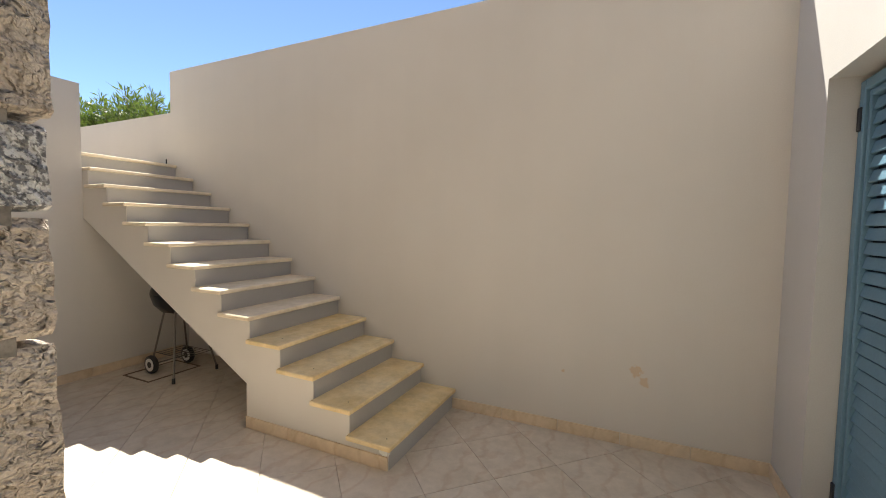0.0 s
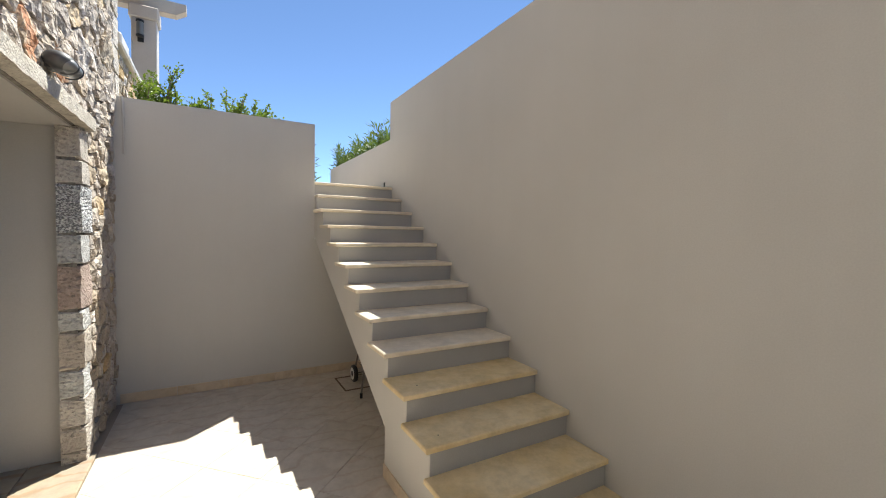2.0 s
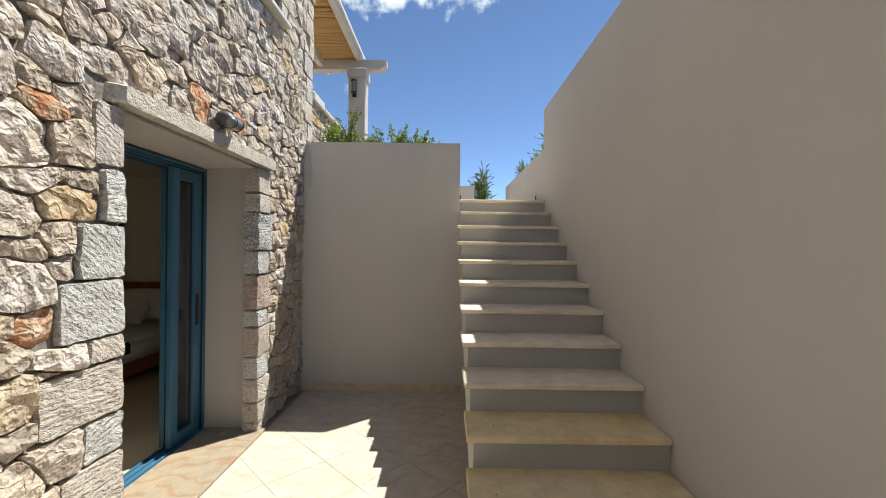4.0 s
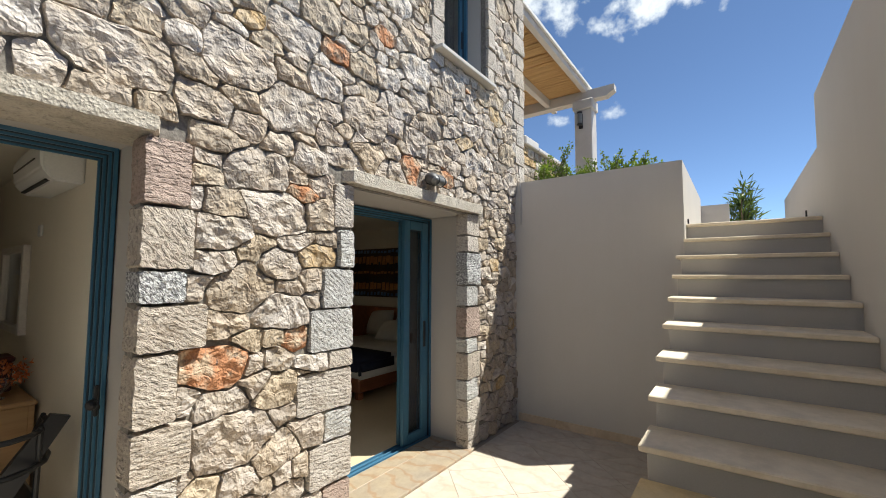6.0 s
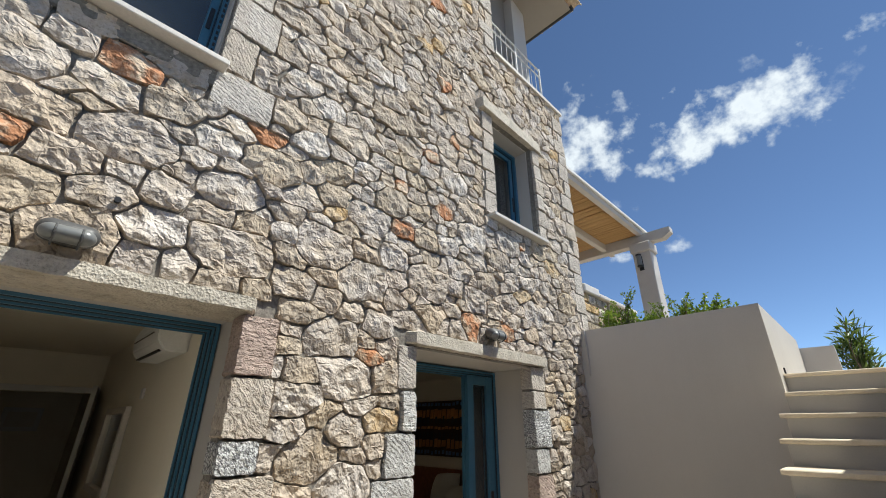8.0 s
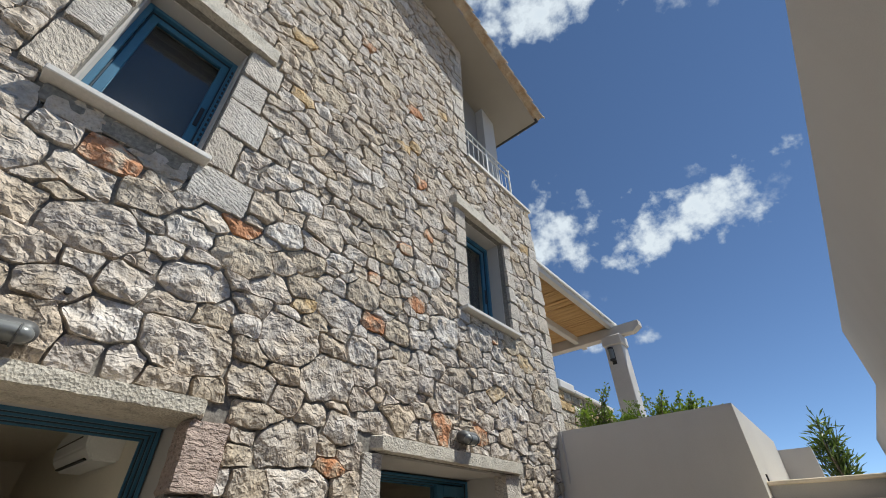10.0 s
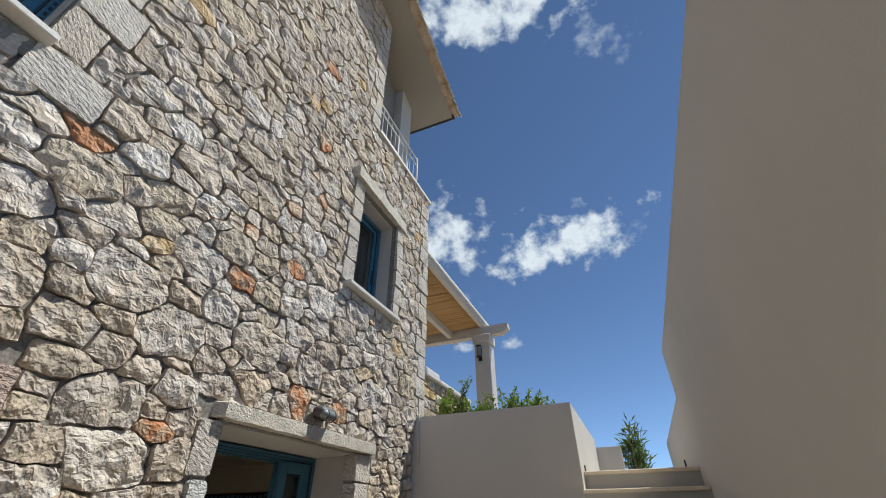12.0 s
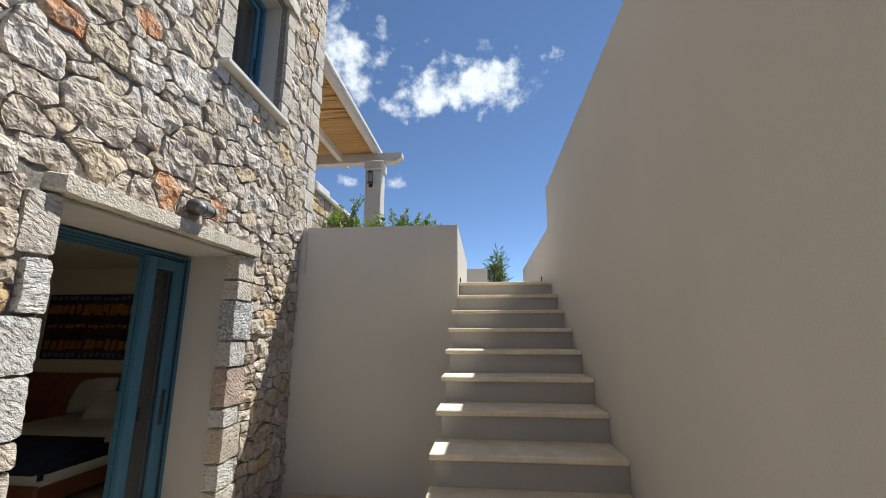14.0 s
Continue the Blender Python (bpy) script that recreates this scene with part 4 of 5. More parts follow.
def sliding_door(name, x0, x1, z1, y, panel, label):
    """Sliding door: outer frame with stepped tracks, and one panel slid to the side."""
    door = thing(name, label, "sliding door", ((x0 + x1) / 2, y, 0), kind="structure")
    # every second step is dark: groove shade put into the colour
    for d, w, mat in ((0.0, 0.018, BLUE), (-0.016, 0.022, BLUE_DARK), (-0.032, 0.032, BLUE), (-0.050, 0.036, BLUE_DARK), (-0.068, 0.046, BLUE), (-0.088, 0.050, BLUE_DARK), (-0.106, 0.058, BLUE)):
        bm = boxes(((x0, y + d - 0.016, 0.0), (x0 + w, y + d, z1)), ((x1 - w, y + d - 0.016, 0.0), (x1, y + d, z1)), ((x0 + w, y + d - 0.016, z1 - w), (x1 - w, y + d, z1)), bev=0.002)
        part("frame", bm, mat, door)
    for d in (0.0, -0.05, -0.10):
        part("track", boxes(((x0 + 0.04, y + d - 0.012, 0.0), (x1 - 0.04, y + d, 0.028)), bev=0.002), BLUE, door)
    part("track_bed", boxes(((x0, y - 0.13, 0.0), (x1, y + 0.02, 0.012))), BLUE, door)
    a, b = panel
    leaf = frame_rect("panel", a, b, 0.03, z1 - 0.045, y - 0.062, y - 0.022, 0.085, BLUE, door)
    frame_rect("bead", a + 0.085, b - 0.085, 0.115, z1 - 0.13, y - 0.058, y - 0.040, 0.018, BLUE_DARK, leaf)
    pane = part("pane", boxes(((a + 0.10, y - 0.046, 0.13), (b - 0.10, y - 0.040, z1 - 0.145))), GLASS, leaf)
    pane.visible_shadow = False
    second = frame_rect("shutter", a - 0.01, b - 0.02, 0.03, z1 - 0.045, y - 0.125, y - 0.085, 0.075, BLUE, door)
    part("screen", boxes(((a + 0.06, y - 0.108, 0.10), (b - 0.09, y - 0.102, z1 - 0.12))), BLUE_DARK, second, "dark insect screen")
    return door


door_a = sliding_door("door_1", -3.595, -2.0, 2.225, -0.10, (-3.55, -3.19), "blue painted sliding glass door, pushed open, in the bedroom doorway")
part("handle", boxes(((-3.515, -0.122, 0.92), (-3.48, -0.108, 1.18)), bev=0.006), BLACK, door_a, "black pull handle")
part("lock", boxes(((-3.31, -0.13, 0.98), (-3.285, -0.105, 1.08)), bev=0.006), BLACK, door_a, "black latch")
door_b = sliding_door("door_2", -0.915, 0.775, 2.288, -0.10, (0.30, 0.72), "blue painted sliding glass door, wide open, in the larger doorway")
bm = bmesh.new()
rod(bm, (-0.868, -0.085, 0.99), (-0.868, -0.055, 0.99), 0.018)
box(bm, (-0.878, -0.062, 0.95), (-0.858, -0.045, 1.10), 0.006)
bmesh.ops.create_uvsphere(bm, u_segments=12, v_segments=8, radius=0.026, matrix=Matrix.Translation((-0.85, -0.05, 1.01)))
part("handle", bm, BLACK, door_b, "small black lever handle")


def window(name, win, label, vents):
    x0, x1, z0, z1 = win
    y = 0.13 if win[0] < -1 else 0.16
    w = thing(name, label, "window", ((x0 + x1) / 2, y, z0), kind="structure")
    frame_rect("window_frame", x0 + 0.012, x1 - 0.012, z0, z1 - 0.012, y - 0.09, y, 0.034, BLUE, w)
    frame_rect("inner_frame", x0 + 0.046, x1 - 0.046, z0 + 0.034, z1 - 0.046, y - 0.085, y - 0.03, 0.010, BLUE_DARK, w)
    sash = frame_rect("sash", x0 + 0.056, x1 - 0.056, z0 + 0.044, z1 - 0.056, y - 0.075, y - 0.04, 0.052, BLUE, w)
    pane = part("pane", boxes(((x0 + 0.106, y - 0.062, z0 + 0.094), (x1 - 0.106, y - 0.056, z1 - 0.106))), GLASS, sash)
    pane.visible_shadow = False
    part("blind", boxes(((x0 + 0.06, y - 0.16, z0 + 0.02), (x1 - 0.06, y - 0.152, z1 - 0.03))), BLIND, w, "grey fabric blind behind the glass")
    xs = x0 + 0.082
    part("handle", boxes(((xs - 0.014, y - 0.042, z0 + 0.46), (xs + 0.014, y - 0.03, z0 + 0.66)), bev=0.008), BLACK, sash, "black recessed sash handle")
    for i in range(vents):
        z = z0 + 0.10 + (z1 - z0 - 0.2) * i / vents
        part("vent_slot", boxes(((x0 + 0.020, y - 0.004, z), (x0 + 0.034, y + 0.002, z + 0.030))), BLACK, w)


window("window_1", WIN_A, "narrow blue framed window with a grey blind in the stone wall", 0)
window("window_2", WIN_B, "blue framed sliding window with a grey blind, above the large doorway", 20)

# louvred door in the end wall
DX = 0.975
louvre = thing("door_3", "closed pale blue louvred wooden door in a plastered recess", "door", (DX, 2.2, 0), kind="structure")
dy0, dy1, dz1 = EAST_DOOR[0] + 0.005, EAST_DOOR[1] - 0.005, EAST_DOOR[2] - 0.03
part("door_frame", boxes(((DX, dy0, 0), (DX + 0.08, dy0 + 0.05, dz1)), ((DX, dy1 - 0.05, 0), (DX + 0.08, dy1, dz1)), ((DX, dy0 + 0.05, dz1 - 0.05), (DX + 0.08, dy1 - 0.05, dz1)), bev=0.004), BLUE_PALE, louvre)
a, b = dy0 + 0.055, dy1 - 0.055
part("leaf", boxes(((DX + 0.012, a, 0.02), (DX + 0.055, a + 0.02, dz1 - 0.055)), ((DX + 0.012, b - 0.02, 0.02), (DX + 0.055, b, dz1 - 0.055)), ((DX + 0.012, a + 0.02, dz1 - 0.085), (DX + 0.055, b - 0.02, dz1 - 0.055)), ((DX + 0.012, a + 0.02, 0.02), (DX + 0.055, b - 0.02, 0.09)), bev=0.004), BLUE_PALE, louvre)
# dark sheet added behind the slats as the shade in their gaps
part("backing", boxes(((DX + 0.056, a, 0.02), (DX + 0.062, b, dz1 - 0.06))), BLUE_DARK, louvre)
slat_bm = boxes(((-0.006, a + 0.014, -0.0285), (0.006, b - 0.014, 0.0285)), bev=0.003)
slat_mesh = mesh_of("slat", slat_bm, BLUE_PALE)
n_slats = 31
for i in range(n_slats):
    ob = new("slat", slat_mesh)
    ob.matrix_basis = pose(DX + 0.034, 0, 0.125 + (dz1 - 0.245) * i / (n_slats - 1), 0, 15, 0)
    ob.parent = louvre
    ob.matrix_parent_inverse = louvre.matrix_basis.inverted()
for z in (0.22, 2.02):
    part("hinge", boxes(((DX - 0.008, dy1 - 0.032, z - 0.055), (DX + 0.004, dy1 - 0.004, z + 0.055)), bev=0.003), BLACK, louvre, "black iron hinge")

# thresholds
def slab(name, x0, x1, y0, y1, z):
    ob = tagged(part(name, boxes(((x0, y0, -0.01), (x1, y1, z)), bev=0.004), THRESHOLD), "brown veined marble threshold slab in the doorway", "threshold", "", "structure")
    return ob


slab("threshold_1", -3.63, -2.0, 0.085, FACE + 0.045, 0.022)
slab("threshold_2", -3.63, -2.0, -0.085, 0.082, 0.022)
slab("threshold_3", -0.91, 0.77, 0.085, FACE + 0.045, 0.022)
slab("threshold_4", -0.91, 0.77, -0.085, 0.082, 0.022)


# ---- lamps on the walls ----
def capsule(bm, half, r, centre, squash):
    """A pill along x, of a given half length and radius, flattened in depth and height."""
    profile = [(r * math.sin(t), -half + r - r * math.cos(t)) for t in (radians(a) for a in range(6, 91, 12))]
    profile += [(q, -z) for q, z in reversed(profile)]
    start = len(bm.verts)
    lathe(bm, profile, 24)
    bm.verts.ensure_lookup_table()
    m = Matrix.Translation(centre) @ pose(0, 0, 0, -14) @ Matrix.Diagonal((1, squash[0], squash[1], 1)) @ pose(0, 0, 0, 0, 90, 0)
    for v in bm.verts[start:]:
        v.co = m @ v.co
    return bm


def bulkhead(place):
    lamp = thing("wall_lamp", "dark grey oval bulkhead wall lamp with barred frosted glass", "lamp", place, "bulkhead lamps")
    x, y, z = place
    part("housing", capsule(bmesh.new(), 0.105, 0.052, (x, y + 0.045, z + 0.008), (1.25, 0.92)), LAMP_GREY, lamp, smooth=True)
    part("glass", capsule(bmesh.new(), 0.094, 0.043, (x, y + 0.072, z - 0.006), (1.15, 0.86)), LAMP_GLASS, lamp, "frosted glass cover", True)
    for dx in (-0.042, 0.042):
        pts = [(x + dx, y + 0.066 + 0.056 * math.cos(t), z - 0.012 + 0.043 * math.sin(t)) for t in (radians(a) for a in range(-110, 81, 19))]
        part("bar", tube(bmesh.new(), pts, 0.0042, 6), LAMP_GREY, lamp)
    part("bracket", boxes(((x - 0.05, y - 0.03, z - 0.03), (x + 0.05, y + 0.02, z + 0.035)), bev=0.008), LAMP_GREY, lamp)
    return lamp


bulkhead((-2.93, FACE + 0.02, 2.44))
bulkhead((-0.107, FACE + 0.02, 2.432))

# ---- pergola on the terrace ----
pergola = thing("pergola", "off-white painted pergola with a golden reed mat roof", "pergola", (-8.0, 0.18, TOP_Z))
post = bmesh.new()
box(post, (-8.16, 0.07, TOP_Z), (-7.84, 0.39, 4.78), 0.012)
part("post", post, PERGOLA_WHITE, pergola)
part("capital", boxes(((-8.19, 0.04, 4.78), (-7.81, 0.42, 4.98)), bev=0.02), PERGOLA_WHITE, pergola)
bm = bmesh.new()
prism(bm, [(-5.0, 4.98), (0.64, 4.98), (0.78, 5.07), (0.78, 5.17), (-5.0, 5.17)], "x", -8.09, -7.91)
part("beam", bm, PERGOLA_WHITE, pergola)
for y in (-0.48, -1.30, -2.12, -2.94, -3.76):
    part("rafter", boxes(((-8.3, y - 0.05, 5.02), (-4.9, y + 0.05, 5.16)), bev=0.006), PERGOLA_WHITE, pergola)
part("fascia", boxes(((-8.1, 0.20, 5.14), (-4.9, 0.29, 5.245)), bev=0.006), PERGOLA_WHITE, pergola)
part("roof_sheet", boxes(((-8.14, -5.0, 5.245), (-4.9, 0.32, 5.28))), LAMP_GREY, pergola, "grey roof sheeting")
part("roof_edge", boxes(((-8.15, 0.292, 5.235), (-4.9, 0.33, 5.285)), bev=0.004), WHITE, pergola)
reed = bmesh.new()
r_reed = random.Random(5)
for i in range(130):
    x = -8.08 + 3.16 * i / 129
    rod(reed, (x + r_reed.uniform(-0.01, 0.01), -4.6, 5.185 + r_reed.uniform(-0.006, 0.006)), (x + r_reed.uniform(-0.03, 0.03), 0.21, 5.185 + r_reed.uniform(-0.006, 0.006)), 0.0155, None, 6)
tagged(part("reed_mat", reed, REED, pergola, "golden brown reed matting", True), kind="stuff")
part("reed_backing", boxes(((-8.1, -4.6, 5.20), (-4.9, 0.20, 5.21))), REED, pergola)

lantern = thing("lantern", "small dark metal wall lantern fixed to the pergola post", "lantern", (-7.80, 0.18, 4.5))
part("back_plate", boxes(((-7.842, 0.15, 4.42), (-7.825, 0.23, 4.70)), bev=0.004), BLACK, lantern)
bm = bmesh.new()
lathe(bm, [(0.035, 0.0), (0.045, 0.02), (0.045, 0.18), (0.035, 0.20)], 14, (-7.77, 0.19, 4.50))
part("glass", bm, LAMP_GLASS, lantern, "frosted glass tube", True)
for z in (4.47, 4.69):
    part("collar", lathe(bmesh.new(), [(0.03, 0.0), (0.052, 0.008), (0.052, 0.03), (0.02, 0.045)], 14, (-7.77, 0.19, z)), BLACK, lantern)

# low stone wall beside the house corner, with pale coping
low = thing("low_stone_wall", "low rubble stone wall with pale coping stones beside the house", "wall", (-5.6, 0.2, 2.7), kind="structure")
part("core", boxes(((-6.55, 0.02, 1.9), (CORNER_X, 0.335, 3.30))), MORTAR, low)
for row in range(8):
    x = CORNER_X - 0.002
    z = 2.30 + row * 0.125
    while x > -6.5:
        w = rng.uniform(0.12, 0.26)
        poly = ccw(inset([(x - w, z), (x, z + rng.uniform(-0.01, 0.01)), (x, z + 0.125), (x - w, z + 0.125)], 0.008))
        v, f = stone_geometry(poly, 0.03, rng, 0.012, 0.05)
        me = bpy.data.meshes.new("stone")
        me.from_pydata([(p[0], 0.325 + p[1], p[2]) for p in v], [], f)
        me.materials.append(OCHRE if rng.random() < 0.3 else RUBBLE)
        ob = new("stone", me)
        ob.parent = low
        ob.matrix_parent_inverse = low.matrix_basis.inverted()
        x -= w
for i in range(4):
    x = CORNER_X - 0.01 - 0.42 * i
    bm = boxes(((x - 0.41, 0.0, 3.30), (x, 0.40, 3.36 + (0.05 if i == 0 else 0))), bev=0.014)
    part("coping", bm, SILL, low, "pale marble coping")


# ---- plants ----
def leaves(points, size, ratio, rnd, droop=0.2):
    """Folded leaves at (place, direction), each two quads."""
    verts, faces = [], []
    for p, d in points:
        d = Vector(d).normalized()
        side = d.cross(Vector((rnd.uniform(-1, 1), rnd.uniform(-1, 1), rnd.uniform(-0.3, 1)))).normalized()
        up = side.cross(d)
        s = size * rnd.uniform(0.6, 1.25)
        w = s * ratio
        a, m, t = Vector(p), Vector(p) + d * s * 0.5 - up * s * 0.04, Vector(p) + d * s - Vector((0, 0, s * droop * rnd.random()))
        b = len(verts)
        verts += [a, m + side * w + up * w * 0.3, m, m - side * w + up * w * 0.3, t]
        faces += [(b, b + 1, b + 2), (b + 1, b + 4, b + 2), (b, b + 2, b + 3), (b + 2, b + 4, b + 3)]
    return verts, faces


def shrub(name, place, radius, height, label, category, mat, n_stems, n_leaf, size, ratio, seed, spread=0.9, sprigs=0):
    rnd = random.Random(seed)
    plant = thing(name, label, category, place)
    base = Vector(place)
    wood = bmesh.new()
    pts = []
    for k in range(n_stems + sprigs):
        ang, lean = rnd.uniform(0, 6.283), rnd.uniform(0.15, spread)
        top = rnd.uniform(0.6, 1.0) * height if k < n_stems else height * rnd.uniform(1.15, 1.5)
        end = base + Vector((math.cos(ang) * radius[0] * lean, math.sin(ang) * radius[1] * lean, top))
        root = base + Vector((math.cos(ang) * radius[0] * 0.2 * lean, math.sin(ang) * radius[1] * 0.35 * lean, 0))
        prev = root
        bend = Vector((rnd.uniform(-0.1, 0.1), rnd.uniform(-0.1, 0.1), 0.05))
        steps = 6
        for i in range(1, steps + 1):
            t = i / steps
            q = root.lerp(end, t) + bend * math.sin(t * 3.1)
            rod(wood, prev, q, 0.010 * (1.05 - t) + 0.0025, 0.010 * (1.05 - t) + 0.002, 5)
            if t > 0.25:
                count = n_leaf if k < n_stems else max(3, n_leaf // 3)
                for _ in range(count):
                    at = prev.lerp(q, rnd.random())
                    off = Vector((rnd.gauss(0, 1), rnd.gauss(0, 1), rnd.gauss(0.25, 0.8)))
                    reach = 0.06 if k < n_stems else 0.015
                    pts.append((at + off * reach * rnd.random(), off + (q - prev).normalized() * 0.9))
            prev = q
    part("branchwork", wood, BARK, plant)
    v, f = leaves(pts, size, ratio, rnd)
    me = bpy.data.meshes.new("foliage")
    me.from_pydata(v, [], f)
    me.materials.append(mat)
    ob = new("foliage", me)
    ob.parent = plant
    ob.matrix_parent_inverse = plant.matrix_basis.inverted()
    tagged(ob, kind="stuff")
    return plant


for k, (x, y, rx, ry, h, sp) in enumerate(((-5.15, 0.72, 0.25, 0.28, 0.55, 6), (-5.25, 1.04, 0.18, 0.22, 0.40, 3), (-5.2, 1.42, 0.22, 0.26, 0.42, 8), (-5.3, 1.68, 0.16, 0.16, 0.38, 6))):
    shrub("shrub", (x, y, 2.5), (rx, ry), h, "bright green small-leaved shrub growing above the planter wall", "shrub", LEAF, 13, 42, 0.036, 0.36, 20 + k, 1.0, sp)
shrub("oleander", (-7.75, 2.62, TOP_Z), (0.23, 0.19), 0.92, "dark green narrow-leaved oleander beside the terrace parapet", "oleander", OLEANDER, 13, 9, 0.15, 0.09, 40, 1.0)
for k in range(5):
    x = -6.7 - 0.75 * k
    shrub("oleander_hedge", (x, 4.0 + 0.2 * (k % 2), 2.1), (0.55, 0.5), 1.38 + 0.05 * k, "dense dark oleander hedge behind the retaining wall", "hedge", OLEANDER, 30, 26, 0.14, 0.085, 60 + k, 1.0)

# ---- under the stairs: barbecue and drain ----
grill = thing("kettle_barbecue", "black kettle barbecue on thin legs with two wheels", "barbecue", (-3.97, 2.56, 0))
c = Vector((-3.97, 2.56, 0))
part("bowl", lathe(bmesh.new(), [(0.05, 0.60), (0.14, 0.63), (0.20, 0.70), (0.225, 0.78), (0.225, 0.80)], 28, c), BLACK_METAL, grill, smooth=True)
part("lid", lathe(bmesh.new(), [(0.228, 0.80), (0.225, 0.83), (0.19, 0.92), (0.12, 0.97), (0.03, 0.985)], 28, c), BLACK_METAL, grill, smooth=True)
part("lid_handle", tube(bmesh.new(), [c + Vector((-0.05, 0, 0.98)), c + Vector((-0.04, 0, 1.01)), c + Vector((0.04, 0, 1.01)), c + Vector((0.05, 0, 0.98))], 0.008), BLACK, grill)
feet = {"wheel": ((-4.19, 2.43), (-4.19, 2.79)), "foot": ((-3.74, 2.36), (-3.75, 2.80))}
for kind, spots in feet.items():
    for fx, fy in spots:
        leg = part("leg", rod(bmesh.new(), (fx, fy, 0.09 if kind == "wheel" else 0.03), (c.x + (fx - c.x) * 0.42, c.y + (fy - c.y) * 0.42, 0.70), 0.009), LEG_STEEL, grill, "thin steel leg")
        if kind == "wheel":
            wheel = part("wheel", lathe(bmesh.new(), [(0.055, -0.02), (0.086, -0.018), (0.09, 0.0), (0.086, 0.018), (0.055, 0.02)], 24), BLACK, grill, "black plastic wheel with a white rim", True)
            wheel.matrix_basis = pose(fx, fy, 0.09, 90, 0, 0)
            rim = part("rim", lathe(bmesh.new(), [(0.045, -0.0215), (0.062, -0.0225), (0.062, 0.0225), (0.045, 0.0215)], 24), WHITE, None, "white rim ring")
            rim.matrix_basis = pose(0, 0, 0)
            rim.parent = wheel
            hub = part("hub", lathe(bmesh.new(), [(0.03, -0.024), (0.03, 0.024)], 16), BLACK, None)
            hub.parent = wheel
        else:
            part("foot", rod(bmesh.new(), (fx, fy, 0.0), (fx, fy, 0.05), 0.014), BLACK, grill)
part("axle", rod(bmesh.new(), (-4.19, 2.43, 0.09), (-4.19, 2.79, 0.09), 0.007), LEG_STEEL, grill)
bm = bmesh.new()
for i in range(7):
    rod(bm, (-4.17 + 0.065 * i, 2.47, 0.20), (-4.17 + 0.065 * i, 2.75, 0.20), 0.003, None, 5)
for y in (2.47, 2.61, 2.75):
    rod(bm, (-4.18, y, 0.20), (-3.77, y, 0.20), 0.004, None, 5)
part("shelf_rack", bm, LEG_STEEL, grill, "wire rack between the legs")

drain = thing("drain_cover", "square metal drain cover let into the floor tiles", "drain cover", (-4.17, 2.52, 0), kind="structure")
frame_rect_h = boxes(((-4.37, 2.27, 0.0), (-3.97, 2.285, 0.006)), ((-4.37, 2.765, 0.0), (-3.97, 2.78, 0.006)), ((-4.37, 2.285, 0.0), (-4.355, 2.765, 0.006)), ((-3.985, 2.285, 0.0), (-3.97, 2.765, 0.006)))
part("rim", frame_rect_h, RUSTY, drain)
for x, y in ((-4.835, 2.115), (-4.80, 2.98)):
    part_pin = tagged(part("metal_pin", rod(bmesh.new(), (x, y, TOP_Z - 0.01), (x, y, TOP_Z + 0.055), 0.007), BLACK), "short rusty metal pin at the stair head", "pin")

conduit = tagged(part("conduit", tube(bmesh.new(), [(GREY_X + 0.014, 0.45, 2.24), (GREY_X + 0.014, 0.45, 2.5), (GREY_X + 0.014, 0.44, 2.74)], 0.010), REVEAL), "thin grey plastic conduit in the wall corner", "pipe")
outlet = thing("pipe_outlet", "small dark pipe end let into the stone wall", "pipe", (-0.22, FACE, 2.665))
part("pipe", rod(bmesh.new(), (-0.22, FACE - 0.05, 2.665), (-0.22, FACE + 0.028, 2.665), 0.014), BLACK, outlet)

# ---- things in the desk room ----
ac = thing("air_conditioner", "white split air conditioner high on the wall", "air conditioner", (-0.95, -1.3, 2.15))
bm = bmesh.new()
prism(bm, [(-0.949, 2.20), (-0.80, 2.20), (-0.745, 2.27), (-0.735, 2.39), (-0.77, 2.48), (-0.949, 2.49)], "y", -0.83, -1.67)
bmesh.ops.bevel(bm, geom=list(bm.edges), offset=0.012, segments=2, affect="EDGES")
part("casing", bm, WHITE, ac)
part("outlet", boxes(((-0.80, -1.60, 2.206), (-0.775, -0.91, 2.218)), bev=0.003), BLACK, ac, "dark air outlet slot")
part("seam", boxes(((-0.742, -1.62, 2.338), (-0.733, -0.97, 2.344))), BLACK, ac)
part("energy_label", boxes(((-0.83, -0.832, 2.38), (-0.78, -0.827, 2.45))), LAMP_GREY, ac)
bm = bmesh.new()
prism(bm, [(-0.90, 2.40), (-0.85, 2.40), (-0.875, 2.45)], "y", -0.831, -0.825)
YELLOW = plain("yellow_sticker", (0.7, 0.5, 0.05), 0.5)
part("warning_sticker", bm, YELLOW, ac, "yellow triangle sticker")

mirror = thing("wall_mirror", "tall mirror in a pale wooden frame tilted off the wall", "mirror", (-0.95, -2.6, 1.1))
part("glass", boxes(((-0.935, -3.15, 1.20), (-0.925, -2.30, 1.82))), MIRROR, mirror)
part("frame", boxes(((-0.949, -2.30, 1.14), (-0.90, -2.23, 1.88)), ((-0.949, -3.22, 1.14), (-0.90, -3.15, 1.88)), ((-0.949, -3.15, 1.82), (-0.90, -2.30, 1.88)), ((-0.949, -3.15, 1.14), (-0.90, -2.30, 1.20)), bev=0.005), SILL, mirror, "pale painted frame")

desk = thing("desk", "light oak desk with rounded edges against the wall", "desk", (-0.4, -1.9, 0))
part("top", boxes(((-0.93, -2.35, 0.715), (0.45, -1.55, 0.75)), bev=0.012), WOOD, desk)
for x in (-0.92, 0.40):
    part("side_panel", boxes(((x, -2.33, 0.0), (x + 0.035, -1.58, 0.715)), bev=0.004), WOOD, desk)
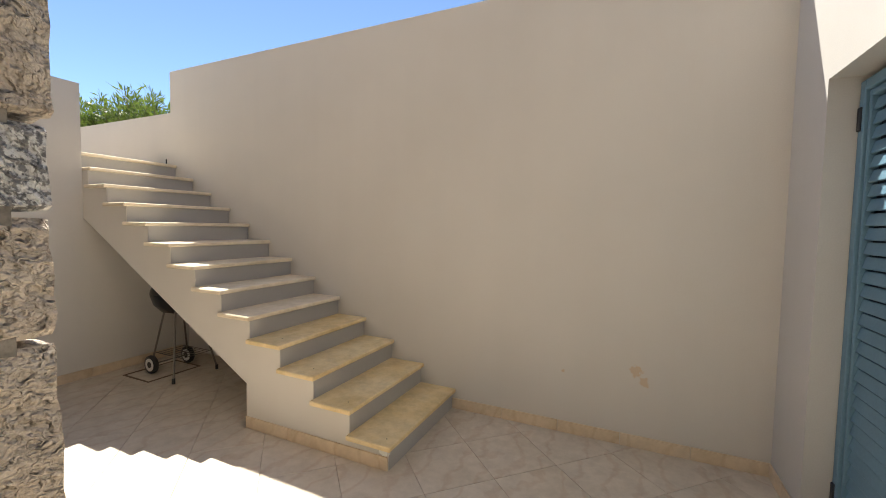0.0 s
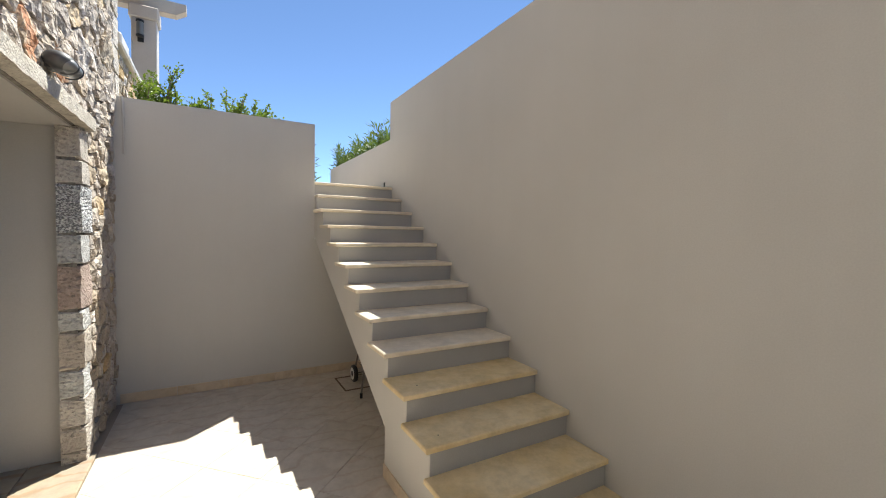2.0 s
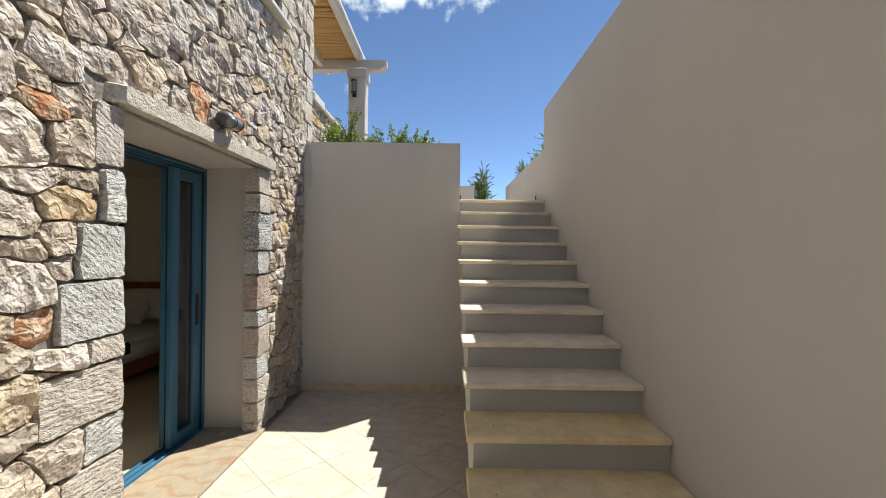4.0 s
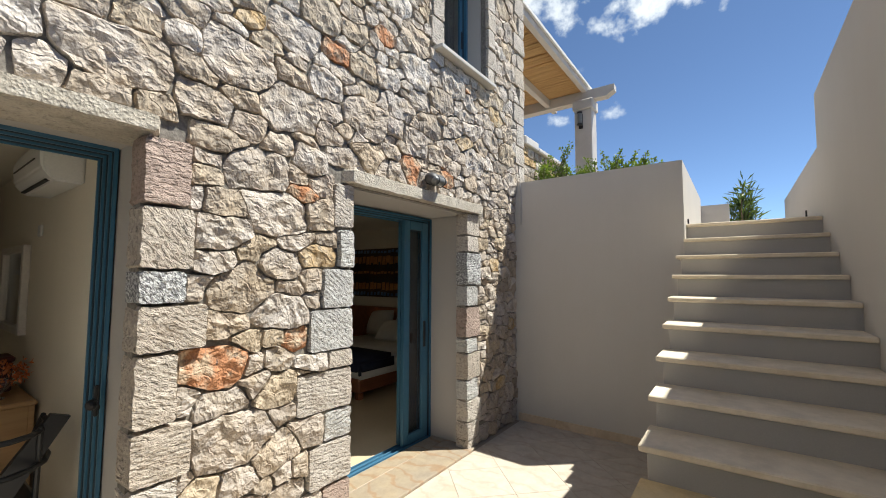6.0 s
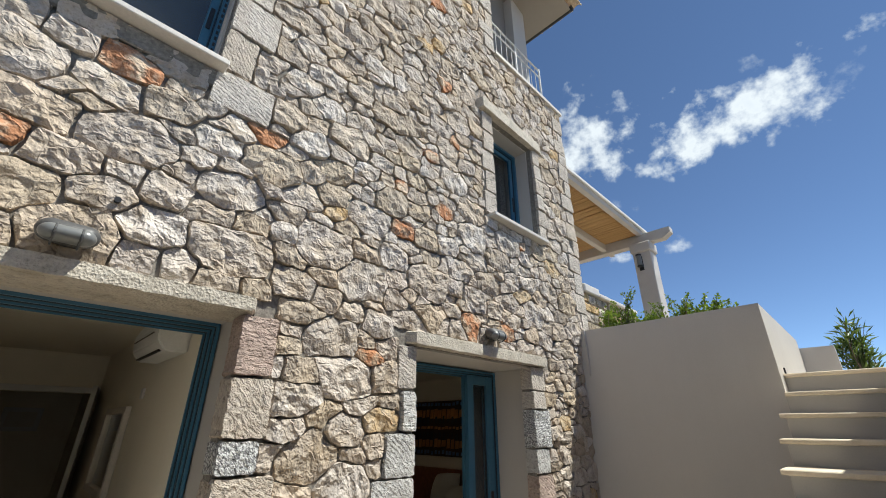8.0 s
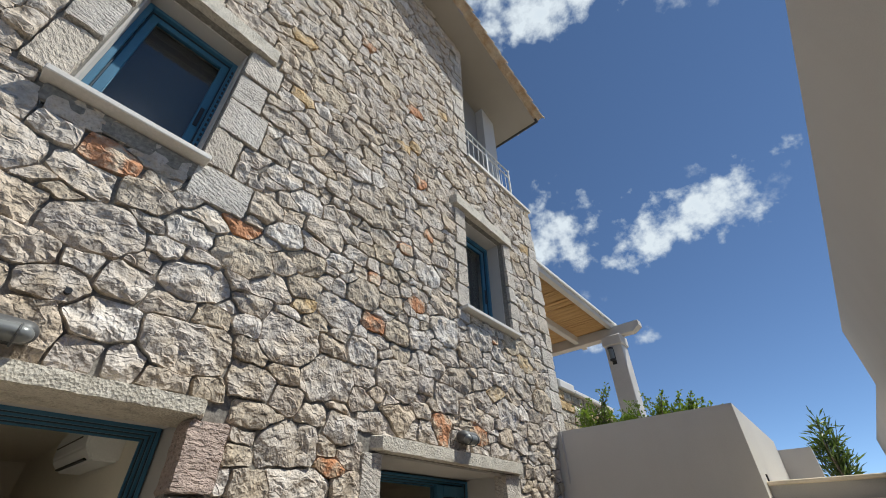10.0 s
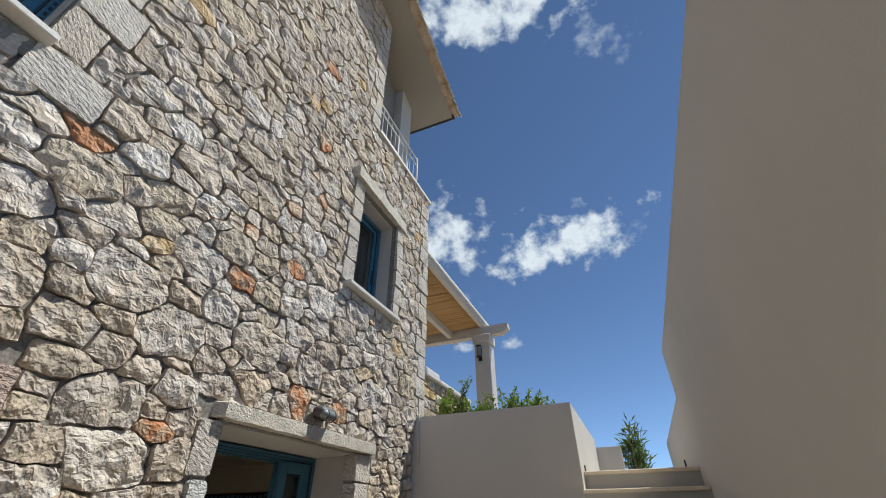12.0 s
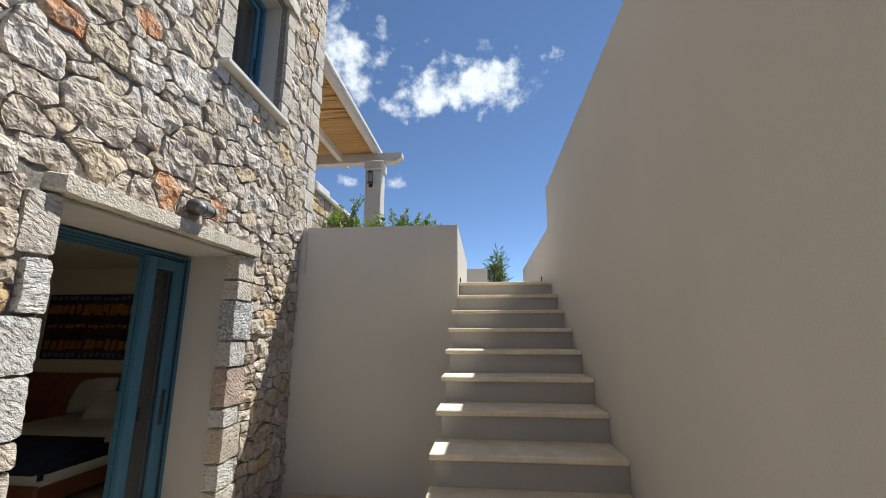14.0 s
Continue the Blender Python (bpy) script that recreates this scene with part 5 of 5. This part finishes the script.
part("front_panel", boxes(((-0.885, -1.60, 0.06), (0.40, -1.575, 0.715))), WOOD, desk)

chair = thing("armchair", "black metal armchair with curved tubular arms and dark cushion", "chair", (-0.55, -0.95, 0))
cx, cy = -0.53, -0.75
part("seat", boxes(((cx - 0.25, cy - 0.25, 0.42), (cx + 0.25, cy + 0.22, 0.47)), bev=0.02), BLACK, chair)
for z in (0.66, 0.83):
    part("back_rail", tube(bmesh.new(), [(cx + 0.30 * math.cos(radians(a)), cy + 0.02 + 0.36 * math.sin(radians(a)), z + 0.02 * math.cos(radians(a))) for a in range(-10, 191, 20)], 0.015), BLACK, chair)
for a in (40, 140):
    x, y = cx + 0.30 * math.cos(radians(a)), cy + 0.02 + 0.36 * math.sin(radians(a))
    part("rear_leg", tube(bmesh.new(), [(x, y, 0.84), (x, y - 0.03, 0.44), (x, y + 0.05, 0.0)], 0.013), BLACK, chair)
for sx in (-1, 1):
    part("front_leg", tube(bmesh.new(), [(cx + sx * 0.29, cy - 0.04, 0.83), (cx + sx * 0.26, cy - 0.22, 0.62), (cx + sx * 0.24, cy - 0.23, 0.0)], 0.013), BLACK, chair)
bm = bmesh.new()
prism(bm, [(cx - 0.35, 0.86), (cx - 0.27, 0.89), (cx + 0.02, 0.46), (cx - 0.10, 0.43)], "y", cy + 0.20, cy + 0.24)
part("backrest", bm, BLACK, chair, "dark padded back cushion")

vase = thing("glass_vase", "small clear glass vase holding orange dried flowers on the desk", "vase", (-0.76, -1.79, 0.75))
part("glass", lathe(bmesh.new(), [(0.035, 0.0), (0.04, 0.006), (0.012, 0.02), (0.012, 0.05), (0.035, 0.08), (0.05, 0.14), (0.048, 0.145)], 18, (-0.76, -1.79, 0.751)), GLASS, vase, smooth=True)
FLOWER = leaf_material("dried_orange_flower", (0.35, 0.08, 0.03), (0.50, 0.16, 0.06))
rv = random.Random(3)
pts = []
bm = bmesh.new()
for i in range(16):
    d = Vector((rv.uniform(-1, 1), rv.uniform(-1, 1), rv.uniform(0.3, 1.3))).normalized()
    q = Vector((-0.76, -1.79, 0.84)) + d * rv.uniform(0.12, 0.22)
    rod(bm, (-0.76, -1.79, 0.77), q, 0.0025, None, 5)
    for _ in range(14):
        pts.append((q + Vector((rv.gauss(0, 0.018), rv.gauss(0, 0.018), rv.gauss(0, 0.018))), Vector((rv.gauss(0, 1), rv.gauss(0, 1), rv.gauss(0.3, 1)))))
part("stems", bm, BARK, vase)
v, f = leaves(pts, 0.035, 0.3, rv)
me = bpy.data.meshes.new("flowers")
me.from_pydata(v, [], f)
me.materials.append(FLOWER)
ob = new("flower_spray", me)
ob.parent = vase
ob.matrix_parent_inverse = vase.matrix_basis.inverted()
tagged(ob, "orange dried flower heads", kind="stuff")

case = thing("storage_box", "dark red lidded box standing on the desk", "box", (-0.7, -2.12, 0.75))
RED = plain("dark_red_leather", (0.10, 0.02, 0.018), 0.5)
part("body", boxes(((-0.86, -2.25, 0.75), (-0.52, -2.02, 0.97)), bev=0.01), RED, case)
part("lid", boxes(((-0.87, -2.26, 0.97), (-0.51, -2.01, 1.01)), bev=0.01), RED, case)
tagged(part("paper_sheet", boxes(((-0.62, -1.82, 0.75), (-0.42, -1.72, 0.753))), WHITE), "small white paper sheet lying on the desk", "paper")

inner = thing("door_4", "open white panelled interior door at the back of the room", "door", (-0.9, -4.5, 0), kind="structure")
bm = bmesh.new()
prism(bm, [(-0.94, -4.55), (-0.895, -4.55), (-0.775, -3.72), (-0.82, -3.72)], "z", 0.01, 2.14)
part("leaf", bm, WHITE, inner)
part("door_handle", rod(bmesh.new(), (-0.79, -3.80, 1.0), (-0.735, -3.81, 1.0), 0.011), STEEL, inner, "steel lever handle")
part("casing", boxes(((-0.95, -4.62, 2.10), (0.0, -4.585, 2.17)), ((0.0, -4.62, 0), (0.07, -4.585, 2.17)), bev=0.004), WHITE, inner)
pic = thing("framed_picture", "small picture in a white frame on the far wall", "picture", (-0.3, -6.39, 1.5))
part("frame", boxes(((-0.56, -6.398, 1.64), (-0.12, -6.37, 1.96)), bev=0.006), WHITE, pic)
part("print", boxes(((-0.50, -6.369, 1.70), (-0.18, -6.366, 1.90))), SILL, pic, "pale faded print")
tagged(part("thermostat", boxes(((-0.949, -1.95, 1.93), (-0.93, -1.86, 2.02)), bev=0.006), WHITE), "small white thermostat on the cream wall", "thermostat")

# ---- things in the bedroom ----
bed = thing("bed", "double bed with white sheets and a navy bedspread", "bed", (-5.0, -2.4, 0))
part("base", boxes(((-6.0, -3.25, 0.10), (-3.95, -1.55, 0.28)), bev=0.02), WOOD_DARK, bed)
for x in (-5.9, -4.05):
    for y in (-3.15, -1.65):
        part("leg", boxes(((x - 0.04, y - 0.04, 0), (x + 0.04, y + 0.04, 0.10))), WOOD_DARK, bed)
bm = boxes(((-6.02, -3.3, 0.26), (-3.92, -1.5, 0.53)))
bmesh.ops.bevel(bm, geom=list(bm.edges), offset=0.06, segments=4, affect="EDGES")
part("mattress", bm, LINEN, bed, "white linen covered mattress", True)
bm = boxes(((-4.60, -3.325, 0.33), (-3.885, -1.475, 0.555)))
bmesh.ops.bevel(bm, geom=list(bm.edges), offset=0.06, segments=4, affect="EDGES")
part("bedspread", bm, NAVY, bed, "folded navy blue bedspread", True)
bm = boxes(((-6.118, -4.50, 0.0), (-6.03, -1.35, 1.03)), bev=0.012)
part("headboard", bm, WOOD_DARK, bed, "reddish brown wooden headboard")


def pillow(x, y, z, rx, ry, rz):
    bm = bmesh.new()
    bmesh.ops.create_grid(bm, x_segments=14, y_segments=14, size=1.0)
    top = bmesh.ops.duplicate(bm, geom=bm.verts[:] + bm.edges[:] + bm.faces[:])
    twin = [g for g in top["geom"] if isinstance(g, bmesh.types.BMVert)]
    twin_set = set(twin)
    for v in bm.verts:
        u, w = v.co.x, v.co.y
        h = 0.10 * max(0.0, (1 - u ** 4)) ** 0.6 * max(0.0, (1 - w ** 4)) ** 0.6 + 0.008 * noise.noise((u * 2.5, w * 2.5, x))
        v.co = Vector((u * 0.24 * (1 - 0.06 * w * w), w * 0.36 * (1 - 0.06 * u * u), h if v in twin_set else -h))
    bmesh.ops.remove_doubles(bm, verts=bm.verts, dist=0.004)
    bmesh.ops.recalc_face_normals(bm, faces=bm.faces)
    ob = tagged(part("pillow", bm, LINEN, None, "", True), "plump white linen pillow leaning on the headboard", "pillow", "bed pillows")
    ob.matrix_basis = pose(x, y, z, rx, ry, rz)


pillow(-5.83, -2.30, 0.74, 0, 62, 0)
pillow(-5.85, -3.05, 0.76, 12, 66, 0)
pillow(-5.62, -2.45, 0.66, 0, 40, 6)

painting = thing("painting", "wide abstract painting in dark blue, orange and black", "painting", (-6.11, -3.2, 1.6))
CANVAS = two_scale("dark_brown_ground", (0.035, 0.018, 0.012), (0.07, 0.035, 0.02), 0.7, 5.0, 60.0, 0.3, 0.001)
ORANGE = two_scale("burnt_orange_paint", (0.42, 0.17, 0.05), (0.62, 0.30, 0.09), 0.6, 9.0, 60.0, 0.3, 0.001)
BLUE_STROKE = two_scale("blue_grey_paint", (0.08, 0.16, 0.34), (0.20, 0.30, 0.48), 0.6, 9.0, 60.0, 0.3, 0.001)
part("canvas", boxes(((-6.118, -4.28, 1.22), (-6.085, -2.79, 2.18)), bev=0.004), CANVAS, painting)
rp = random.Random(8)


def strokes(name, mat, label, rows):
    """Rows of short upright dabs of paint across the canvas: (z, height, width, count)."""
    bm = bmesh.new()
    for z, tall, wide, count in rows:
        for i in range(count):
            y = -4.25 + 1.43 * (i + 0.5) / count + rp.uniform(-0.012, 0.012)
            w, h = wide * rp.uniform(0.35, 0.52), tall * rp.uniform(0.38, 0.55)
            c = z + rp.uniform(-0.012, 0.012)
            prism(bm, [(y - w, c - h), (y + w * 0.8, c - h * 0.9), (y + w, c + h), (y - w * 0.7, c + h * 0.95)], "x", -6.085, -6.083 + rp.uniform(0, 0.0015))
    tagged(part(name, bm, mat, painting, label), kind="stuff")


strokes("orange_paint", ORANGE, "bands of burnt orange dabs", ((1.95, 0.17, 0.12, 13), (1.43, 0.15, 0.12, 13), (1.70, 0.05, 0.09, 15)))
strokes("blue_paint", BLUE_STROKE, "rows of blue grey dabs along the edges", ((2.12, 0.06, 0.08, 15), (1.28, 0.07, 0.08, 15)))
strokes("black_paint", BLACK, "row of black upright dabs", ((1.84, 0.13, 0.07, 13), (1.56, 0.12, 0.07, 13)))

# ---- clouds ----
def cloud(name, way, width, height, tilt, seed, dense, soft):
    """A far sheet of cloud: noise shapes it, clear sky shows through the gaps."""
    m, n, l, bsdf = material(name)
    n.remove(bsdf)
    v = coords(n, l, (1, 1, 1), "Object")
    off = n.new("ShaderNodeVectorMath")
    off.inputs[1].default_value = (seed * 3.1, seed * 1.7, seed)
    l.new(v, off.inputs[0])
    shape = n.new("ShaderNodeMapping")
    shape.inputs["Scale"].default_value = (width / 100, height / 100, 1)
    l.new(off.outputs[0], shape.inputs["Vector"])
    nz = noise_tex(n, l, shape.outputs["Vector"], 2.6, 8, 0.56)
    # flat base, heaped top
    xyz, flat, under = n.new("ShaderNodeSeparateXYZ"), n.new("ShaderNodeMath"), n.new("ShaderNodeMath")
    l.new(v, xyz.inputs[0])
    under.operation, flat.operation = "MULTIPLY", "MAXIMUM"
    under.inputs[1].default_value = -1.8
    l.new(xyz.outputs["Y"], under.inputs[0])
    l.new(xyz.outputs["Y"], flat.inputs[0])
    l.new(under.outputs[0], flat.inputs[1])
    heap = n.new("ShaderNodeCombineXYZ")
    l.new(xyz.outputs["X"], heap.inputs["X"])
    l.new(flat.outputs[0], heap.inputs["Y"])
    length = n.new("ShaderNodeVectorMath")
    length.operation = "LENGTH"
    l.new(heap.outputs[0], length.inputs[0])
    fall = n.new("ShaderNodeMapRange")
    fall.inputs["From Min"].default_value, fall.inputs["From Max"].default_value = 0.15, 1.0
    fall.inputs["To Min"].default_value, fall.inputs["To Max"].default_value = dense, -0.62
    l.new(length.outputs["Value"], fall.inputs["Value"])
    add, wild = n.new("ShaderNodeMath"), n.new("ShaderNodeMath")
    wild.operation = "MULTIPLY_ADD"
    wild.inputs[1].default_value, wild.inputs[2].default_value = 1.7, -0.35
    l.new(nz, wild.inputs[0])
    l.new(wild.outputs[0], add.inputs[0])
    l.new(fall.outputs["Result"], add.inputs[1])
    mask = ramp(n, l, add.outputs[0], [(0.44, (0, 0, 0)), (0.54 + soft, (0.62,) * 3), (0.62 + soft * 2, (1, 1, 1))])
    em, tr, ms = n.new("ShaderNodeEmission"), n.new("ShaderNodeBsdfTransparent"), n.new("ShaderNodeMixShader")
    l.new(ramp(n, l, add.outputs[0], [(0.5, (0.46, 0.50, 0.56)), (0.72, (0.68, 0.69, 0.70)), (1.0, (0.62, 0.64, 0.67))]), em.inputs["Color"])
    em.inputs["Strength"].default_value = CLOUD_GLOW
    l.new(mask, ms.inputs[0])
    l.new(tr.outputs[0], ms.inputs[1])
    l.new(em.outputs[0], ms.inputs[2])
    l.new(ms.outputs[0], n["Material Output"].inputs["Surface"])
    bm = bmesh.new()
    bmesh.ops.create_grid(bm, x_segments=1, y_segments=1, size=1.0)
    ob = setting("cloud", bm, m, "bright white fair weather cloud against blue sky", "cloud")
    place = Vector(way).normalized() * 700 + Vector((0, 2.5, 1.7))
    ob.matrix_basis = look(place, (0, 2.5, 1.7), tilt) @ Matrix.Diagonal((width, height, 1, 1))
    ob.visible_shadow = False


CLOUD_GLOW = 1.0
cloud("cloud_vapour", (-0.4199, -0.0819, 0.9039), 270, 205, 0, 2, 0.32, 0.12)
cloud("cloud_vapour", (-0.563, 0.1268, 0.8167), 104, 134, 0, 3, -0.02, 0.40)
cloud("cloud_vapour", (-0.8447, -0.0493, 0.533), 254, 120, -6, 4, 0.26, 0.10)
cloud("cloud_vapour", (-0.7631, -0.3062, 0.5691), 150, 180, 0, 5, 0.23, 0.12)
cloud("cloud_vapour", (-0.9145, -0.2002, 0.3516), 46, 34, 0, 6, 0.12, 0.20)
cloud("cloud_vapour", (-0.8852, -0.3068, 0.3497), 48, 35, 0, 7, 0.10, 0.20)
cloud("cloud_vapour", (-0.7886, 0.0121, 0.6148), 54, 43, 0, 8, 0.02, 0.35)
cloud("cloud_vapour", (-0.8487, -0.2718, 0.4537), 90, 63, 0, 9, -0.05, 0.40)
cloud("cloud_vapour", (-0.8372, 0.1123, 0.5352), 64, 81, 0, 10, -0.02, 0.40)
cloud("cloud_vapour", (-0.3022, -0.1738, 0.9373), 88, 71, 0, 11, 0.10, 0.20)

# ---- floor tiles ----
def floor_tiles():
    size = 0.437
    s = size / math.sqrt(2)
    half = size / 2 - 0.0014
    bm = boxes(((-half, -half, -0.012), (half, half, 0.0)), bev=0.0012)
    whole = mesh_of("tile", bm, TILE)
    # centres: u = x + y and w = x - y run along the diagonals
    for i in range(-14, 9):
        for j in range(-18, 4):
            u, w = 2.28 + 0.617 * (i + 0.5), -2.96 + 0.617 * (j + 0.5)
            x, y = (u + w) / 2, (u - w) / 2
            lo_x, hi_x, lo_y, hi_y = GREY_X, EAST_X + 0.2, FACE + 0.048, YARD_Y
            corners = [(x + s, y), (x, y + s), (x - s, y), (x, y - s)]
            if all(lo_x <= a <= hi_x and lo_y <= b <= hi_y for a, b in corners):
                ob = new("tile", whole)
                ob.matrix_basis = pose(x, y, random.uniform(-0.0006, 0.0006), 0, 0, 45)
            else:
                poly = [(x + (a - x) * 0.994, y + (b - y) * 0.994) for a, b in corners]
                for px, py, nx, ny in ((lo_x, 0, -1, 0), (hi_x, 0, 1, 0), (0, lo_y, 0, -1), (0, hi_y, 0, 1)):
                    poly = clip(poly, px, py, nx, ny)
                    if len(poly) < 3:
                        break
                if len(poly) < 3 or area(poly) < 0.0005:
                    continue
                bm = bmesh.new()
                prism(bm, poly, "z", -0.012, 0.0)
                ob = new("tile", mesh_of("tile", bm, TILE))
            ob.parent = YARD_FLOOR


floor_tiles()
